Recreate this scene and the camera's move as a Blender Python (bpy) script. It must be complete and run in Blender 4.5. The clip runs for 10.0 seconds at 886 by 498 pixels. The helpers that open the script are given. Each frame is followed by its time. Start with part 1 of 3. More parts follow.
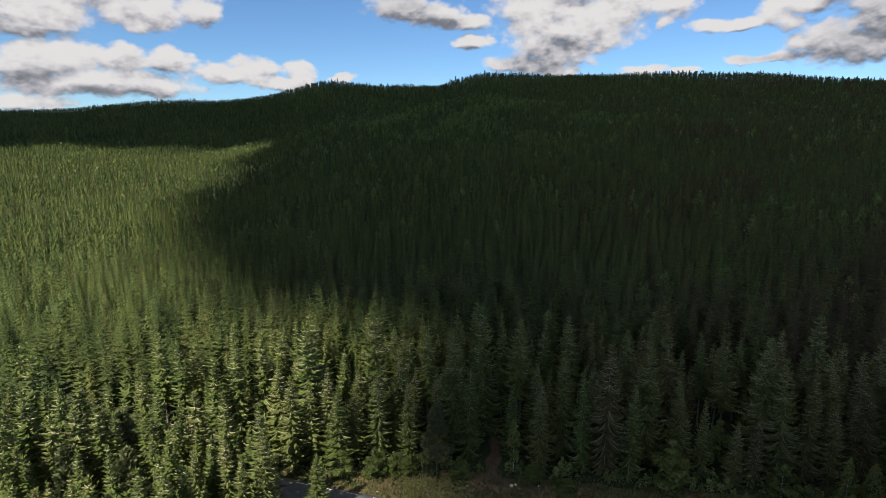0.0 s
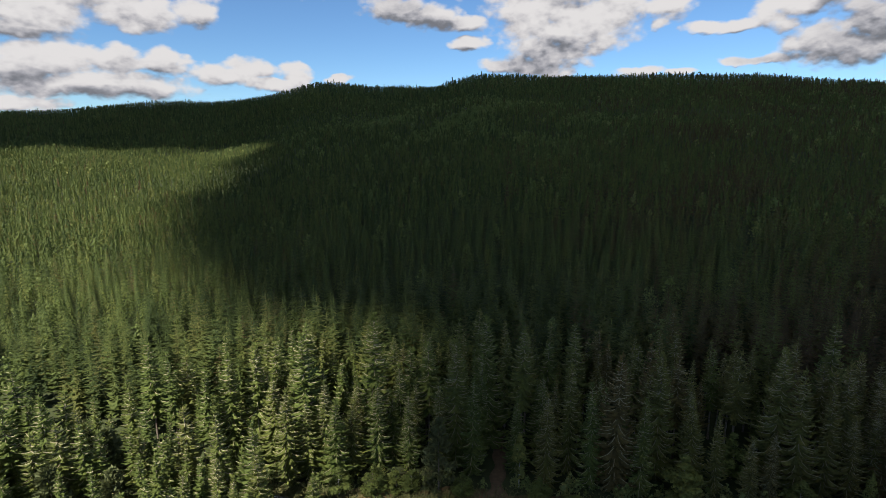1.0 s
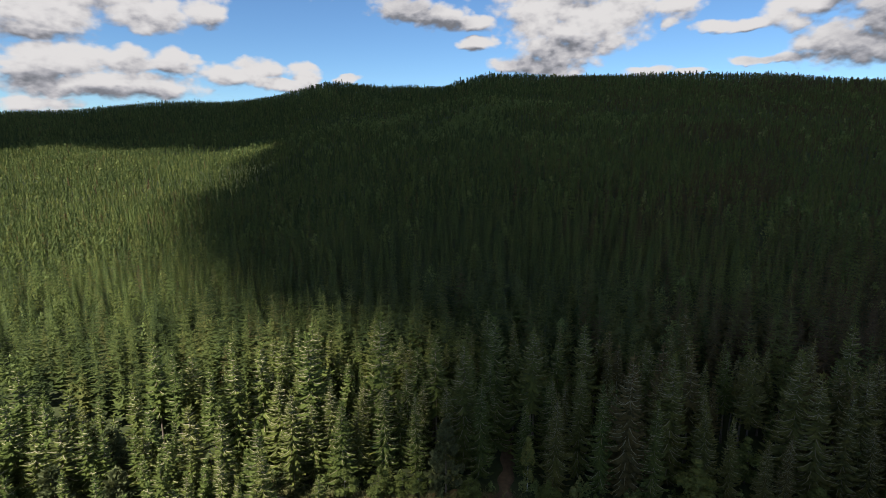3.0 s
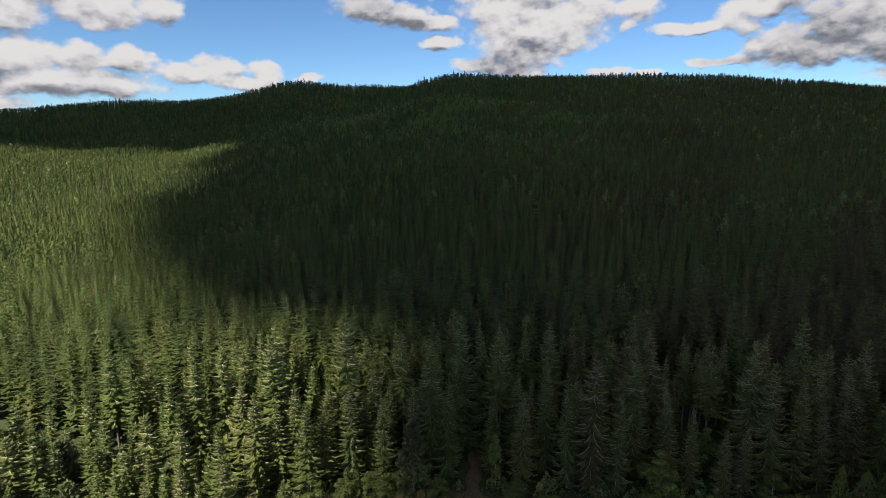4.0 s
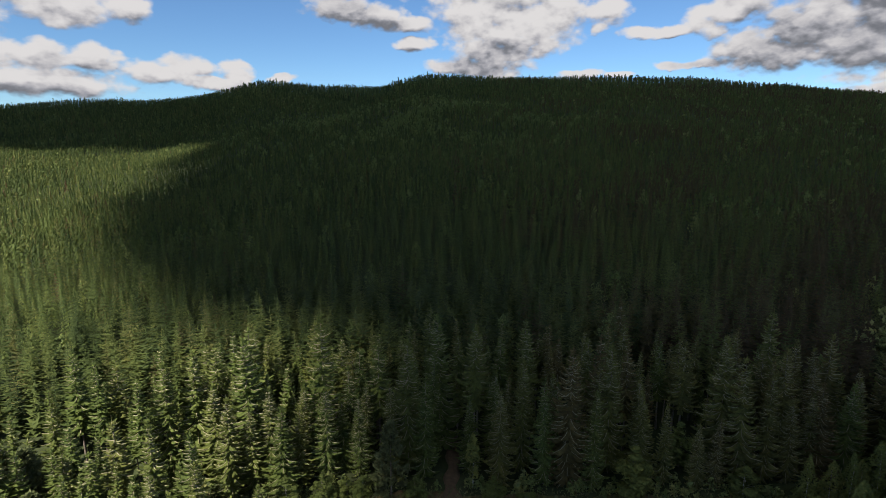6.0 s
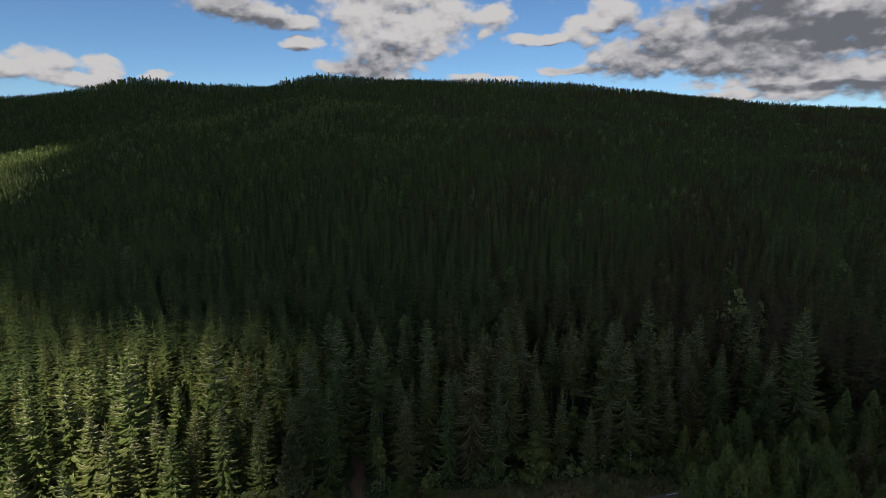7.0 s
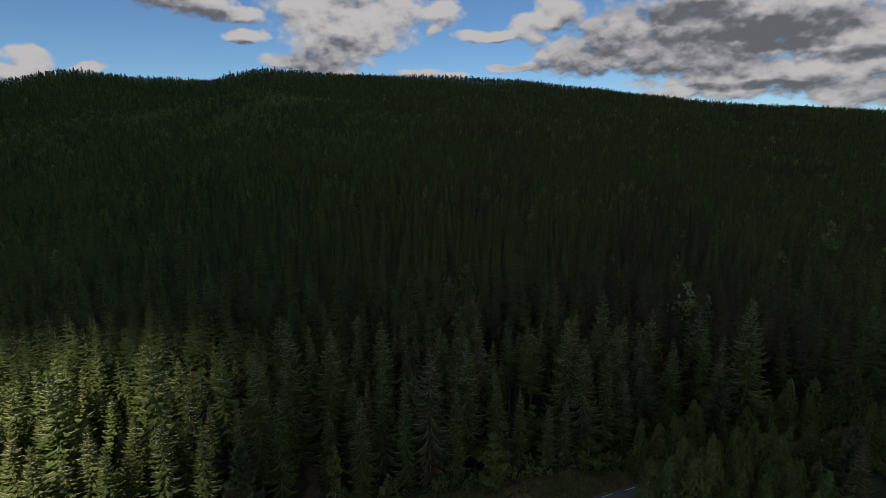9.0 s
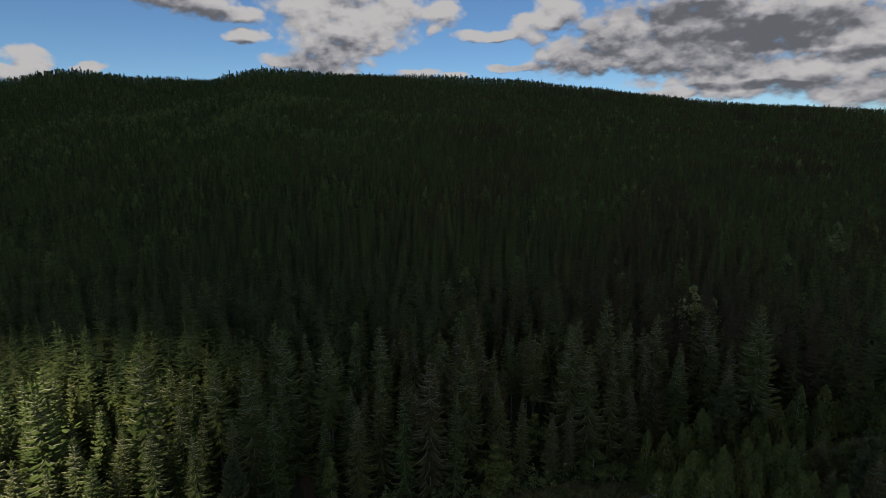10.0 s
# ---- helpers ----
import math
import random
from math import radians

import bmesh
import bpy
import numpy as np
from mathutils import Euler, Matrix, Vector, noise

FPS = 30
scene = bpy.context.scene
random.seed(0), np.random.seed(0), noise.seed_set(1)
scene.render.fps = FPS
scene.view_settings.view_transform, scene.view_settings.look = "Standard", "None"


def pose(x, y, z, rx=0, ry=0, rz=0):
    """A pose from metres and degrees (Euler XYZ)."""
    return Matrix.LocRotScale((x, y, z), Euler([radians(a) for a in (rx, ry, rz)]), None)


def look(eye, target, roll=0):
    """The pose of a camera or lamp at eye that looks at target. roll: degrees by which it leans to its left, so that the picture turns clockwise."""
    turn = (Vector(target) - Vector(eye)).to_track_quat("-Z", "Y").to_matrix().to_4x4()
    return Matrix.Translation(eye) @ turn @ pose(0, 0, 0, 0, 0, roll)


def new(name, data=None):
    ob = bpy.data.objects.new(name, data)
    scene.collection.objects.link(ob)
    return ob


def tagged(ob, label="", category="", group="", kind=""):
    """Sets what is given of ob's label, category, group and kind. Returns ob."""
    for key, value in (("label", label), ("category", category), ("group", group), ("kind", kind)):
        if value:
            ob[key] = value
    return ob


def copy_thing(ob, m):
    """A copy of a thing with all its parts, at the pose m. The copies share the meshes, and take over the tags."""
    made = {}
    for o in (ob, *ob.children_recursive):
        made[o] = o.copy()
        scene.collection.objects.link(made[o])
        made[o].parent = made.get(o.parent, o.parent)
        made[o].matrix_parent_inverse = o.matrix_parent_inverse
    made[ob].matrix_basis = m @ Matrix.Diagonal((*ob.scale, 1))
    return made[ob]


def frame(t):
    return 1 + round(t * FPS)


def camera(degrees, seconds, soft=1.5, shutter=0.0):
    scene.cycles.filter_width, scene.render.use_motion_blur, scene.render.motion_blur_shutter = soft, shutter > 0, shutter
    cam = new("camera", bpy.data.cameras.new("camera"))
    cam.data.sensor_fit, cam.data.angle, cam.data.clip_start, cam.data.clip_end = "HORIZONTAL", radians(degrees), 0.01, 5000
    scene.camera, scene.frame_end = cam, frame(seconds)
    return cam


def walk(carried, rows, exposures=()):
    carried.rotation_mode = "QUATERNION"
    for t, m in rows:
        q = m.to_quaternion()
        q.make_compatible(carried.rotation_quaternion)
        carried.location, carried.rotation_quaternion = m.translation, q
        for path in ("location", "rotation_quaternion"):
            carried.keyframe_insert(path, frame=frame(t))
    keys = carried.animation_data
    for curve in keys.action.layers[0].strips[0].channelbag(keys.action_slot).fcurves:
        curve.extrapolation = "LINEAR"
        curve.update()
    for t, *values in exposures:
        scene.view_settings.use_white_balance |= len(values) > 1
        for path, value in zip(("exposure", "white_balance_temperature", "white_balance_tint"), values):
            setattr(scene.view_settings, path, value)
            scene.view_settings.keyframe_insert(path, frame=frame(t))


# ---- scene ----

# ---- camera ----
cam = camera(77.8, 10.0, soft=0.8)
# seconds, x, y, z, yaw, pitch, roll
PATH = [
    (0.0, 0.0, 0.0, 50.0, 0.0, -11.40, 0.03), (0.5, -0.57, 2.16, 50.1, -0.44, -11.33, 0.03),
    (1.0, -0.85, 3.57, 50.1, -0.39, -11.28, 0.03), (1.5, -0.92, 4.27, 50.05, -0.38, -11.21, 0.03),
    (2.0, -0.95, 4.59, 49.98, -0.55, -11.19, 0.02), (2.2, -0.94, 4.66, 49.95, -0.43, -11.20, 0.02),
    (3.3, -0.75, 4.80, 49.70, 0.55, -11.33, 0.05),
    (3.5, -0.68, 4.88, 49.64, 0.25, -11.35, 0.08), (4.0, -0.67, 5.07, 49.60, -3.19, -11.31, 0.08),
    (4.5, -0.85, 5.21, 49.53, -7.51, -11.27, 0.04), (5.0, -1.03, 5.25, 49.46, -5.96, -11.28, -0.03),
    (5.2, -1.05, 5.26, 49.44, -4.66, -11.29, -0.05), (6.3, -0.73, 5.35, 49.22, -7.63, -11.12, 0.0),
    (6.5, -0.75, 5.34, 49.22, -9.89, -11.10, 0.0), (7.0, -0.97, 5.23, 49.21, -16.67, -11.03, 0.01),
    (7.5, -1.13, 5.34, 49.22, -19.40, -11.13, -0.02), (8.0, -1.15, 5.67, 49.23, -20.69, -11.29, -0.03),
    (8.5, -0.89, 6.46, 49.23, -21.33, -11.38, -0.02), (9.0, -0.51, 7.59, 49.22, -21.71, -11.42, -0.05),
    (9.5, 0.0, 8.88, 49.21, -21.96, -11.42, -0.05), (10.0, 0.45, 10.04, 49.31, -21.71, -11.43, -0.04),
]
walk(cam, [(t, pose(x, y, z, 90 + pitch, roll, yaw)) for t, x, y, z, yaw, pitch, roll in PATH], exposures=[(0.0, 0.95), (5.0, 0.92), (6.5, 0.82), (7.0, 0.56), (7.5, 0.40), (8.0, 0.34), (10.0, 0.34)])

# ---- daylight: a sun from behind, a blue sky with broken cumulus ----
SUN_AZ, SUN_EL = -142.0, 46.0            # azimuth from straight ahead, clockwise; elevation
TO_SUN = Vector((math.sin(radians(SUN_AZ)) * math.cos(radians(SUN_EL)), math.cos(radians(SUN_AZ)) * math.cos(radians(SUN_EL)), math.sin(radians(SUN_EL))))
sun = new("sun", bpy.data.lights.new("sun", "SUN"))
sun.data.energy, sun.data.angle, sun.data.color = 5.0, radians(0.55), (1.0, 0.945, 0.82)
sun.matrix_world = look(TO_SUN * 1000, (0, 0, 0))

# cumulus puffs: azimuth, elevation, half width, half height, all in degrees
PUFFS_LEFT = [(-35.0, 9.8, 4.1, 2.17), (-27.3, 10.7, 3.7, 1.52), (-22.6, 11.3, 2.0, 1.39), (-33.9, 6.5, 4.2, 1.32), (-29.0, 6.8, 2.6, 1.39), (-25.4, 6.8, 2.1, 1.15),
              (-30.9, 4.7, 8.3, 1.12), (-35.9, 4.8, 2.6, 1.58), (-18.3, 6.3, 2.4, 1.22), (-14.1, 6.2, 1.8, 1.04), (-15.8, 5.2, 3.4, 0.62), (-20.9, 5.9, 2.5, 1.1),
              (-36.2, 2.9, 2.9, 0.62), (-9.9, 5.8, 1.3, 0.42), (-30.9, 12.3, 6.4, 1.69)]
PUFFS_MID = [(-4.2, 12.4, 3.4, 1.08), (-0.9, 11.8, 2.9, 1.2), (2.4, 11.1, 2.3, 0.76), (10.0, 12.0, 5.4, 2.21), (14.6, 10.8, 4.6, 2.45), (17.1, 11.9, 3.1, 1.91),
             (10.4, 8.3, 3.9, 1.55), (9.7, 7.2, 5.2, 1.15), (12.3, 9.9, 5.1, 2.26), (21.3, 11.7, 2.2, 1.12), (20.8, 10.5, 0.9, 0.67), (3.1, 9.2, 1.7, 0.67),
             (19.2, 6.3, 2.2, 0.41), (22.6, 6.1, 1.4, 0.35), (12.1, 13.8, 6.8, 1.89)]
PUFFS_RIGHT = [(24.7, 9.8, 1.8, 0.51), (27.5, 9.7, 2.3, 0.59), (30.0, 10.2, 1.9, 1.15), (31.1, 10.9, 2.5, 1.04), (33.3, 8.1, 2.4, 1.58), (30.9, 6.9, 2.3, 0.5),
               (28.2, 6.8, 2.1, 0.38), (39.3, 9.5, 4.8, 2.55), (41.9, 7.7, 4.7, 2.57), (35.3, 7.2, 4.5, 1.24), (46.5, 10.0, 6.9, 3.24), (52.5, 9.5, 8.2, 3.09),
               (57.3, 8.2, 5.5, 2.97), (55.0, 5.3, 6.3, 1.81), (58.6, 3.6, 4.4, 1.32), (48.7, 4.9, 4.9, 1.45), (43.7, 4.1, 3.0, 0.46), (46.3, 7.2, 7.0, 2.89),
               (32.9, 11.8, 2.7, 1.47)]
GREY_BASES = [(36.5, 8.6, 5.0, 2.6), (46.0, 8.4, 8.0, 3.4), (-34.8, 8.1, 4.5, 0.56), (-31.4, 4.0, 7.4, 0.56), (-35.9, 4.8, 2.2, 0.96), (-4.2, 12.3, 3.6, 1.18), (-0.9, 11.1, 2.8, 0.6), (9.7, 7.3, 4.9, 1.05),
              (3.0, 8.6, 1.1, 0.36), (32.8, 6.8, 5.2, 0.54), (45.4, 6.3, 6.6, 1.27), (38.0, 6.1, 5.7, 0.72), (57.0, 4.3, 6.4, 1.16), (11.5, 8.3, 3.3, 1.13),
              (39.7, 11.5, 4.5, 1.05)]
DARK_BASES = [(53.4, 9.3, 7.7, 1.49), (45.0, 11.1, 5.1, 1.11), (58.2, 6.7, 4.4, 0.68), (52.3, 7.8, 5.0, 0.63), (50.1, 4.6, 5.3, 0.48)]


def sky_world():
    world = bpy.data.worlds.new("sky")
    scene.world = world
    world.use_nodes = True
    tree = world.node_tree
    tree.nodes.clear()

    def node(kind, **sets):
        n = tree.nodes.new(kind)
        for key, value in sets.items():
            if key == "operation":
                n.operation = value
        return n

    def calc(op, *args):
        n = node("ShaderNodeMath", operation=op)
        for i, a in enumerate(args):
            if isinstance(a, (int, float)):
                n.inputs[i].default_value = a
            else:
                tree.links.new(a, n.inputs[i])
        return n.outputs[0]

    coord = node("ShaderNodeTexCoord")
    split = node("ShaderNodeSeparateXYZ")
    tree.links.new(coord.outputs["Generated"], split.inputs[0])
    x, y, z = split.outputs
    az = calc("MULTIPLY", calc("ARCTAN2", x, y), 57.2958)
    el = calc("MULTIPLY", calc("ARCSINE", z), 57.2958)

    def noise_at(sx, sy, off, detail, rough, shift=(0.0, 0.0)):
        comb = node("ShaderNodeCombineXYZ")
        tree.links.new(calc("MULTIPLY", calc("ADD", az, shift[0]), sx), comb.inputs[0])
        tree.links.new(calc("MULTIPLY", calc("ADD", el, shift[1]), sy), comb.inputs[1])
        comb.inputs[2].default_value = off
        tex = node("ShaderNodeTexNoise")
        tree.links.new(comb.outputs[0], tex.inputs["Vector"])
        tex.inputs["Scale"].default_value, tex.inputs["Detail"].default_value, tex.inputs["Roughness"].default_value = 1.0, detail, rough
        return tex.outputs["Fac"]

    def heaps_at(sx, sy, lift):
        """Rounded heads of the heaped clouds."""
        comb = node("ShaderNodeCombineXYZ")
        tree.links.new(calc("MULTIPLY", az, sx), comb.inputs[0])
        tree.links.new(calc("MULTIPLY", calc("ADD", el, lift), sy), comb.inputs[1])
        tex = node("ShaderNodeTexVoronoi")
        tex.feature, tex.normalize = "SMOOTH_F1", False
        tree.links.new(comb.outputs[0], tex.inputs["Vector"])
        tex.inputs["Scale"].default_value, tex.inputs["Detail"].default_value, tex.inputs["Smoothness"].default_value = 1.0, 2.0, 0.4
        return tex.outputs["Distance"]

    bent_az = calc("ADD", az, calc("MULTIPLY", calc("SUBTRACT", noise_at(0.35, 0.5, 21.0, 3.0, 0.5), 0.5), 2.6))
    bent_el = calc("ADD", el, calc("MULTIPLY", calc("SUBTRACT", noise_at(0.3, 0.45, 27.0, 3.0, 0.5), 0.5), 1.3))

    def blob(a, e, w, h, lift):
        da = calc("MULTIPLY_ADD", bent_az, 1.0 / w, -a / w)
        de = calc("MULTIPLY_ADD", bent_el, 1.0 / h, (lift - e) / h)
        return calc("MULTIPLY_ADD", de, calc("MULTIPLY", de, -1.0), calc("MULTIPLY_ADD", da, calc("MULTIPLY", da, -1.0), 1.0))

    def field(puffs, blend, lift=0.0):
        out = None
        for p in puffs:
            b = blob(*p, lift)
            out = b if out is None else calc("SMOOTH_MAX", out, b, blend)
        return out

    # broken cover goes on overhead and behind
    wide = calc("MULTIPLY", calc("SUBTRACT", noise_at(0.05, 0.09, 7.0, 3.0, 0.5), 0.56), 6.0)
    above = calc("MINIMUM", calc("MULTIPLY", calc("SUBTRACT", el, 14.5), 0.5), 1.0)
    behind = calc("MINIMUM", calc("MULTIPLY", calc("SUBTRACT", calc("ABSOLUTE", calc("SUBTRACT", az, 12.0)), 62.0), 0.2), 1.0)
    beyond = calc("MINIMUM", wide, calc("MAXIMUM", above, behind))

    def density(lift, detail):
        puffs = calc("MAXIMUM", field(PUFFS_LEFT + PUFFS_MID + PUFFS_RIGHT, 0.15, lift), beyond)
        big = noise_at(0.25, 0.42, 0.0, 2.0, 0.5, (0.0, lift))
        fine = noise_at(0.60, 0.95, 3.0, detail, 0.55, (0.0, lift))
        billow = calc("SUBTRACT", 0.42, heaps_at(0.55, 0.85, lift))
        ragged = calc("MULTIPLY_ADD", calc("SUBTRACT", fine, 0.5), 2.6, calc("MULTIPLY_ADD", billow, 1.5, calc("MULTIPLY", calc("SUBTRACT", big, 0.5), 0.9)))
        return calc("MULTIPLY_ADD", calc("MAXIMUM", puffs, -3.0), 1.6, calc("ADD", ragged, 1.0))

    dens = density(0.0, 8.0)
    ramp = node("ShaderNodeMapRange")
    ramp.interpolation_type = "SMOOTHSTEP"
    tree.links.new(dens, ramp.inputs["Value"])
    ramp.inputs["From Min"].default_value, ramp.inputs["From Max"].default_value = -0.6, 1.15
    alpha = ramp.outputs[0]
    # bright tops where the sky is open above, grey bases under the thick of the cloud
    over = calc("MINIMUM", calc("SUBTRACT", density(-0.15, 3.0), density(0.9, 2.0)), 0.9)
    grey = calc("MAXIMUM", field(GREY_BASES, 0.3), -0.7)
    broad = calc("SUBTRACT", noise_at(0.2, 0.42, 9.0, 3.0, 0.5), 0.5)
    dark = calc("MAXIMUM", field(DARK_BASES, 0.3), -0.08)
    tone = calc("ADD", calc("MULTIPLY_ADD", grey, -0.5, calc("MULTIPLY", dark, -1.1)), calc("ADD", calc("MULTIPLY_ADD", over, 0.46, 0.0), calc("MULTIPLY_ADD", calc("SUBTRACT", noise_at(0.8, 1.3, 13.0, 6.0, 0.6), 0.5), 1.0, calc("MULTIPLY", broad, 1.5))))
    tones = node("ShaderNodeMapRange")
    tones.interpolation_type = "SMOOTHSTEP"
    tree.links.new(tone, tones.inputs["Value"])
    tones.inputs["From Min"].default_value, tones.inputs["From Max"].default_value = -1.0, 0.85
    cloud = node("ShaderNodeValToRGB")
    tree.links.new(tones.outputs[0], cloud.inputs["Fac"])
    stops = cloud.color_ramp.elements
    for at, _ in CLOUD_TONES[2:]:
        stops.new(at)
    for stop, (at, rgb) in zip(stops, CLOUD_TONES):
        stop.position, stop.color = at, (*rgb, 1)
    bright = node("ShaderNodeMix")
    bright.data_type, bright.blend_type = "RGBA", "MULTIPLY"
    bright.inputs["Factor"].default_value, bright.inputs["B"].default_value = 1.0, (8.25, 8.1, 8.1, 1)
    tree.links.new(cloud.outputs[0], bright.inputs["A"])
    sky = node("ShaderNodeTexSky")
    sky.sky_type, sky.sun_disc = "NISHITA", False
    sky.sun_elevation, sky.sun_rotation = radians(SUN_EL), radians(SUN_AZ)
    sky.altitude, sky.air_density, sky.dust_density, sky.ozone_density = 400, 0.9, 0.0, 4.0
    clear = node("ShaderNodeMix")
    clear.data_type, clear.blend_type = "RGBA", "MULTIPLY"
    clear.inputs["Factor"].default_value, clear.inputs["B"].default_value = 1.0, (1.03, 1.28, 1.45, 1)
    tree.links.new(sky.outputs[0], clear.inputs["A"])
    mix = node("ShaderNodeMix")
    mix.data_type = "RGBA"
    tree.links.new(alpha, mix.inputs["Factor"])
    tree.links.new(clear.outputs["Result"], mix.inputs["A"])
    tree.links.new(bright.outputs["Result"], mix.inputs["B"])
    back = node("ShaderNodeBackground")
    back.inputs["Strength"].default_value = SKY_STRENGTH
    tree.links.new(mix.outputs["Result"], back.inputs["Color"])
    out = node("ShaderNodeOutputWorld")
    tree.links.new(back.outputs[0], out.inputs[0])


SKY_STRENGTH = 0.048
CLOUD_TONES = [(0.0, (0.24, 0.255, 0.29)), (0.3, (0.50, 0.51, 0.56)), (0.65, (0.77, 0.765, 0.79)), (1.0, (1.0, 0.99, 0.99))]
sky_world()


# ---- materials ----
def material(name):
    m = bpy.data.materials.new(name)
    m.use_nodes = True
    m.node_tree.nodes.clear()
    return m, m.node_tree


def add(tree, kind, **values):
    n = tree.nodes.new(kind)
    for key, value in values.items():
        n.inputs[key.replace("_", " ")].default_value = value
    return n


def noise_tex(tree, scale, detail=4.0, rough=0.55, coords="Object"):
    tc = tree.nodes.new("ShaderNodeTexCoord")
    n = add(tree, "ShaderNodeTexNoise", Scale=scale, Detail=detail, Roughness=rough)
    tree.links.new(tc.outputs[coords], n.inputs["Vector"])
    return n.outputs["Fac"]


def ramp_of(tree, fac, stops):
    r = tree.nodes.new("ShaderNodeValToRGB")
    tree.links.new(fac, r.inputs[0])
    e = r.color_ramp.elements
    while len(e) < len(stops):
        e.new(0.5)
    for el, (p, c) in zip(e, stops):
        el.position, el.color = p, (*c, 1)
    return r.outputs[0]


def mixed(tree, fac, a, b, blend="MIX"):
    n = tree.nodes.new("ShaderNodeMix")
    n.data_type, n.blend_type = "RGBA", blend
    for socket, v in ((n.inputs["Factor"], fac), (n.inputs["A"], a), (n.inputs["B"], b)):
        if isinstance(v, (int, float)):
            socket.default_value = v
        elif isinstance(v, tuple):
            socket.default_value = (*v, 1)
        else:
            tree.links.new(v, socket)
    return n.outputs["Result"]


def foliage(name, stops, through_light, source):
    """Needles or leaves: a tint for each tree, another for each spray, and light that comes through."""
    m, tree = material(name)
    if source == "tint":
        att = tree.nodes.new("ShaderNodeAttribute")
        att.attribute_name = "tint"
        each = att.outputs["Fac"]
    else:
        info = tree.nodes.new("ShaderNodeObjectInfo")
        rgb = tree.nodes.new("ShaderNodeSeparateColor")
        tree.links.new(info.outputs["Color"], rgb.inputs[0])
        each = rgb.outputs[0]
    geo = tree.nodes.new("ShaderNodeNewGeometry")
    colour = ramp_of(tree, each, stops)
    spray = ramp_of(tree, geo.outputs["Random Per Island"], [(0.0, (0.86, 0.88, 0.86)), (0.8, (1.08, 1.06, 1.0)), (1.0, (1.25, 1.18, 1.03))])
    colour = mixed(tree, 1.0, colour, spray, "MULTIPLY")
    grain = ramp_of(tree, noise_tex(tree, 2.5, 3.0), [(0.3, (0.74, 0.76, 0.74)), (0.7, (1.22, 1.18, 1.1))])
    colour = mixed(tree, 1.0, colour, grain, "MULTIPLY")
    diff = add(tree, "ShaderNodeBsdfPrincipled", Roughness=0.75)
    diff.inputs["Specular IOR Level"].default_value = 0.25
    tree.links.new(colour, diff.inputs["Base Color"])
    trans = tree.nodes.new("ShaderNodeBsdfTranslucent")
    tree.links.new(colour, trans.inputs["Color"])
    mix = add(tree, "ShaderNodeMixShader", Fac=through_light)
    tree.links.new(diff.outputs[0], mix.inputs[1])
    tree.links.new(trans.outputs[0], mix.inputs[2])
    out = tree.nodes.new("ShaderNodeOutputMaterial")
    tree.links.new(mix.outputs[0], out.inputs[0])
    return m


def surface(name, colour_of, rough=0.85, bump=0.0, bump_scale=8.0, spec=0.3):
    m, tree = material(name)
    b = add(tree, "ShaderNodeBsdfPrincipled", Roughness=rough)
    b.inputs["Specular IOR Level"].default_value = spec
    tree.links.new(colour_of(tree), b.inputs["Base Color"])
    if bump:
        bm = add(tree, "ShaderNodeBump", Strength=bump, Distance=0.05)
        tree.links.new(noise_tex(tree, bump_scale, 6.0), bm.inputs["Height"])
        tree.links.new(bm.outputs[0], b.inputs["Normal"])
    out = tree.nodes.new("ShaderNodeOutputMaterial")
    tree.links.new(b.outputs[0], out.inputs[0])
    return m


# last stops: brown needles, darkened to hold the deeper shade of the far side
SPRUCE_STOPS = [(0.0, (0.034, 0.055, 0.019)), (0.45, (0.098, 0.131, 0.039)), (0.62, (0.128, 0.148, 0.045)), (0.80, (0.098, 0.088, 0.036)), (1.0, (0.092, 0.067, 0.034))]
EDGE_STOPS = [(0.0, (0.086, 0.122, 0.036)), (0.4, (0.114, 0.149, 0.041)), (0.7, (0.144, 0.150, 0.045)), (1.0, (0.132, 0.107, 0.044))]
FAR_LEAF_STOPS = [(0.0, (0.125, 0.165, 0.055)), (0.5, (0.165, 0.20, 0.07)), (1.0, (0.225, 0.235, 0.09))]
LEAF_STOPS = [(0.0, (0.108, 0.142, 0.044)), (0.6, (0.140, 0.170, 0.050)), (1.0, (0.178, 0.192, 0.057))]
PINE_STOPS = [(0.0, (0.088, 0.108, 0.050)), (1.0, (0.115, 0.126, 0.058))]
MAT_SPRUCE = foliage("spruce_needles", EDGE_STOPS, 0.34, "object")
MAT_LEAF = foliage("birch_leaves", LEAF_STOPS, 0.42, "object")
MAT_PINE = foliage("pine_needles", PINE_STOPS, 0.2, "object")
MAT_FAR_SPRUCE = foliage("far_spruce_needles", SPRUCE_STOPS, 0.36, "tint")
MAT_FAR_LEAF = foliage("far_leaves", FAR_LEAF_STOPS, 0.3, "tint")
MAT_BARK = surface("spruce_bark", lambda t: ramp_of(t, noise_tex(t, 3.0), [(0.3, (0.09, 0.07, 0.055)), (0.7, (0.20, 0.17, 0.14))]), 0.9, 0.6, 12)
MAT_TWIG = surface("bare_twigs", lambda t: ramp_of(t, noise_tex(t, 2.0), [(0.3, (0.19, 0.172, 0.10)), (0.7, (0.33, 0.295, 0.185))]), 0.95, spec=0.08)
MAT_BIRCH = surface("birch_bark", lambda t: ramp_of(t, noise_tex(t, 4.0), [(0.35, (0.08, 0.07, 0.06)), (0.5, (0.34, 0.33, 0.30)), (0.8, (0.55, 0.53, 0.50))]), 0.7)
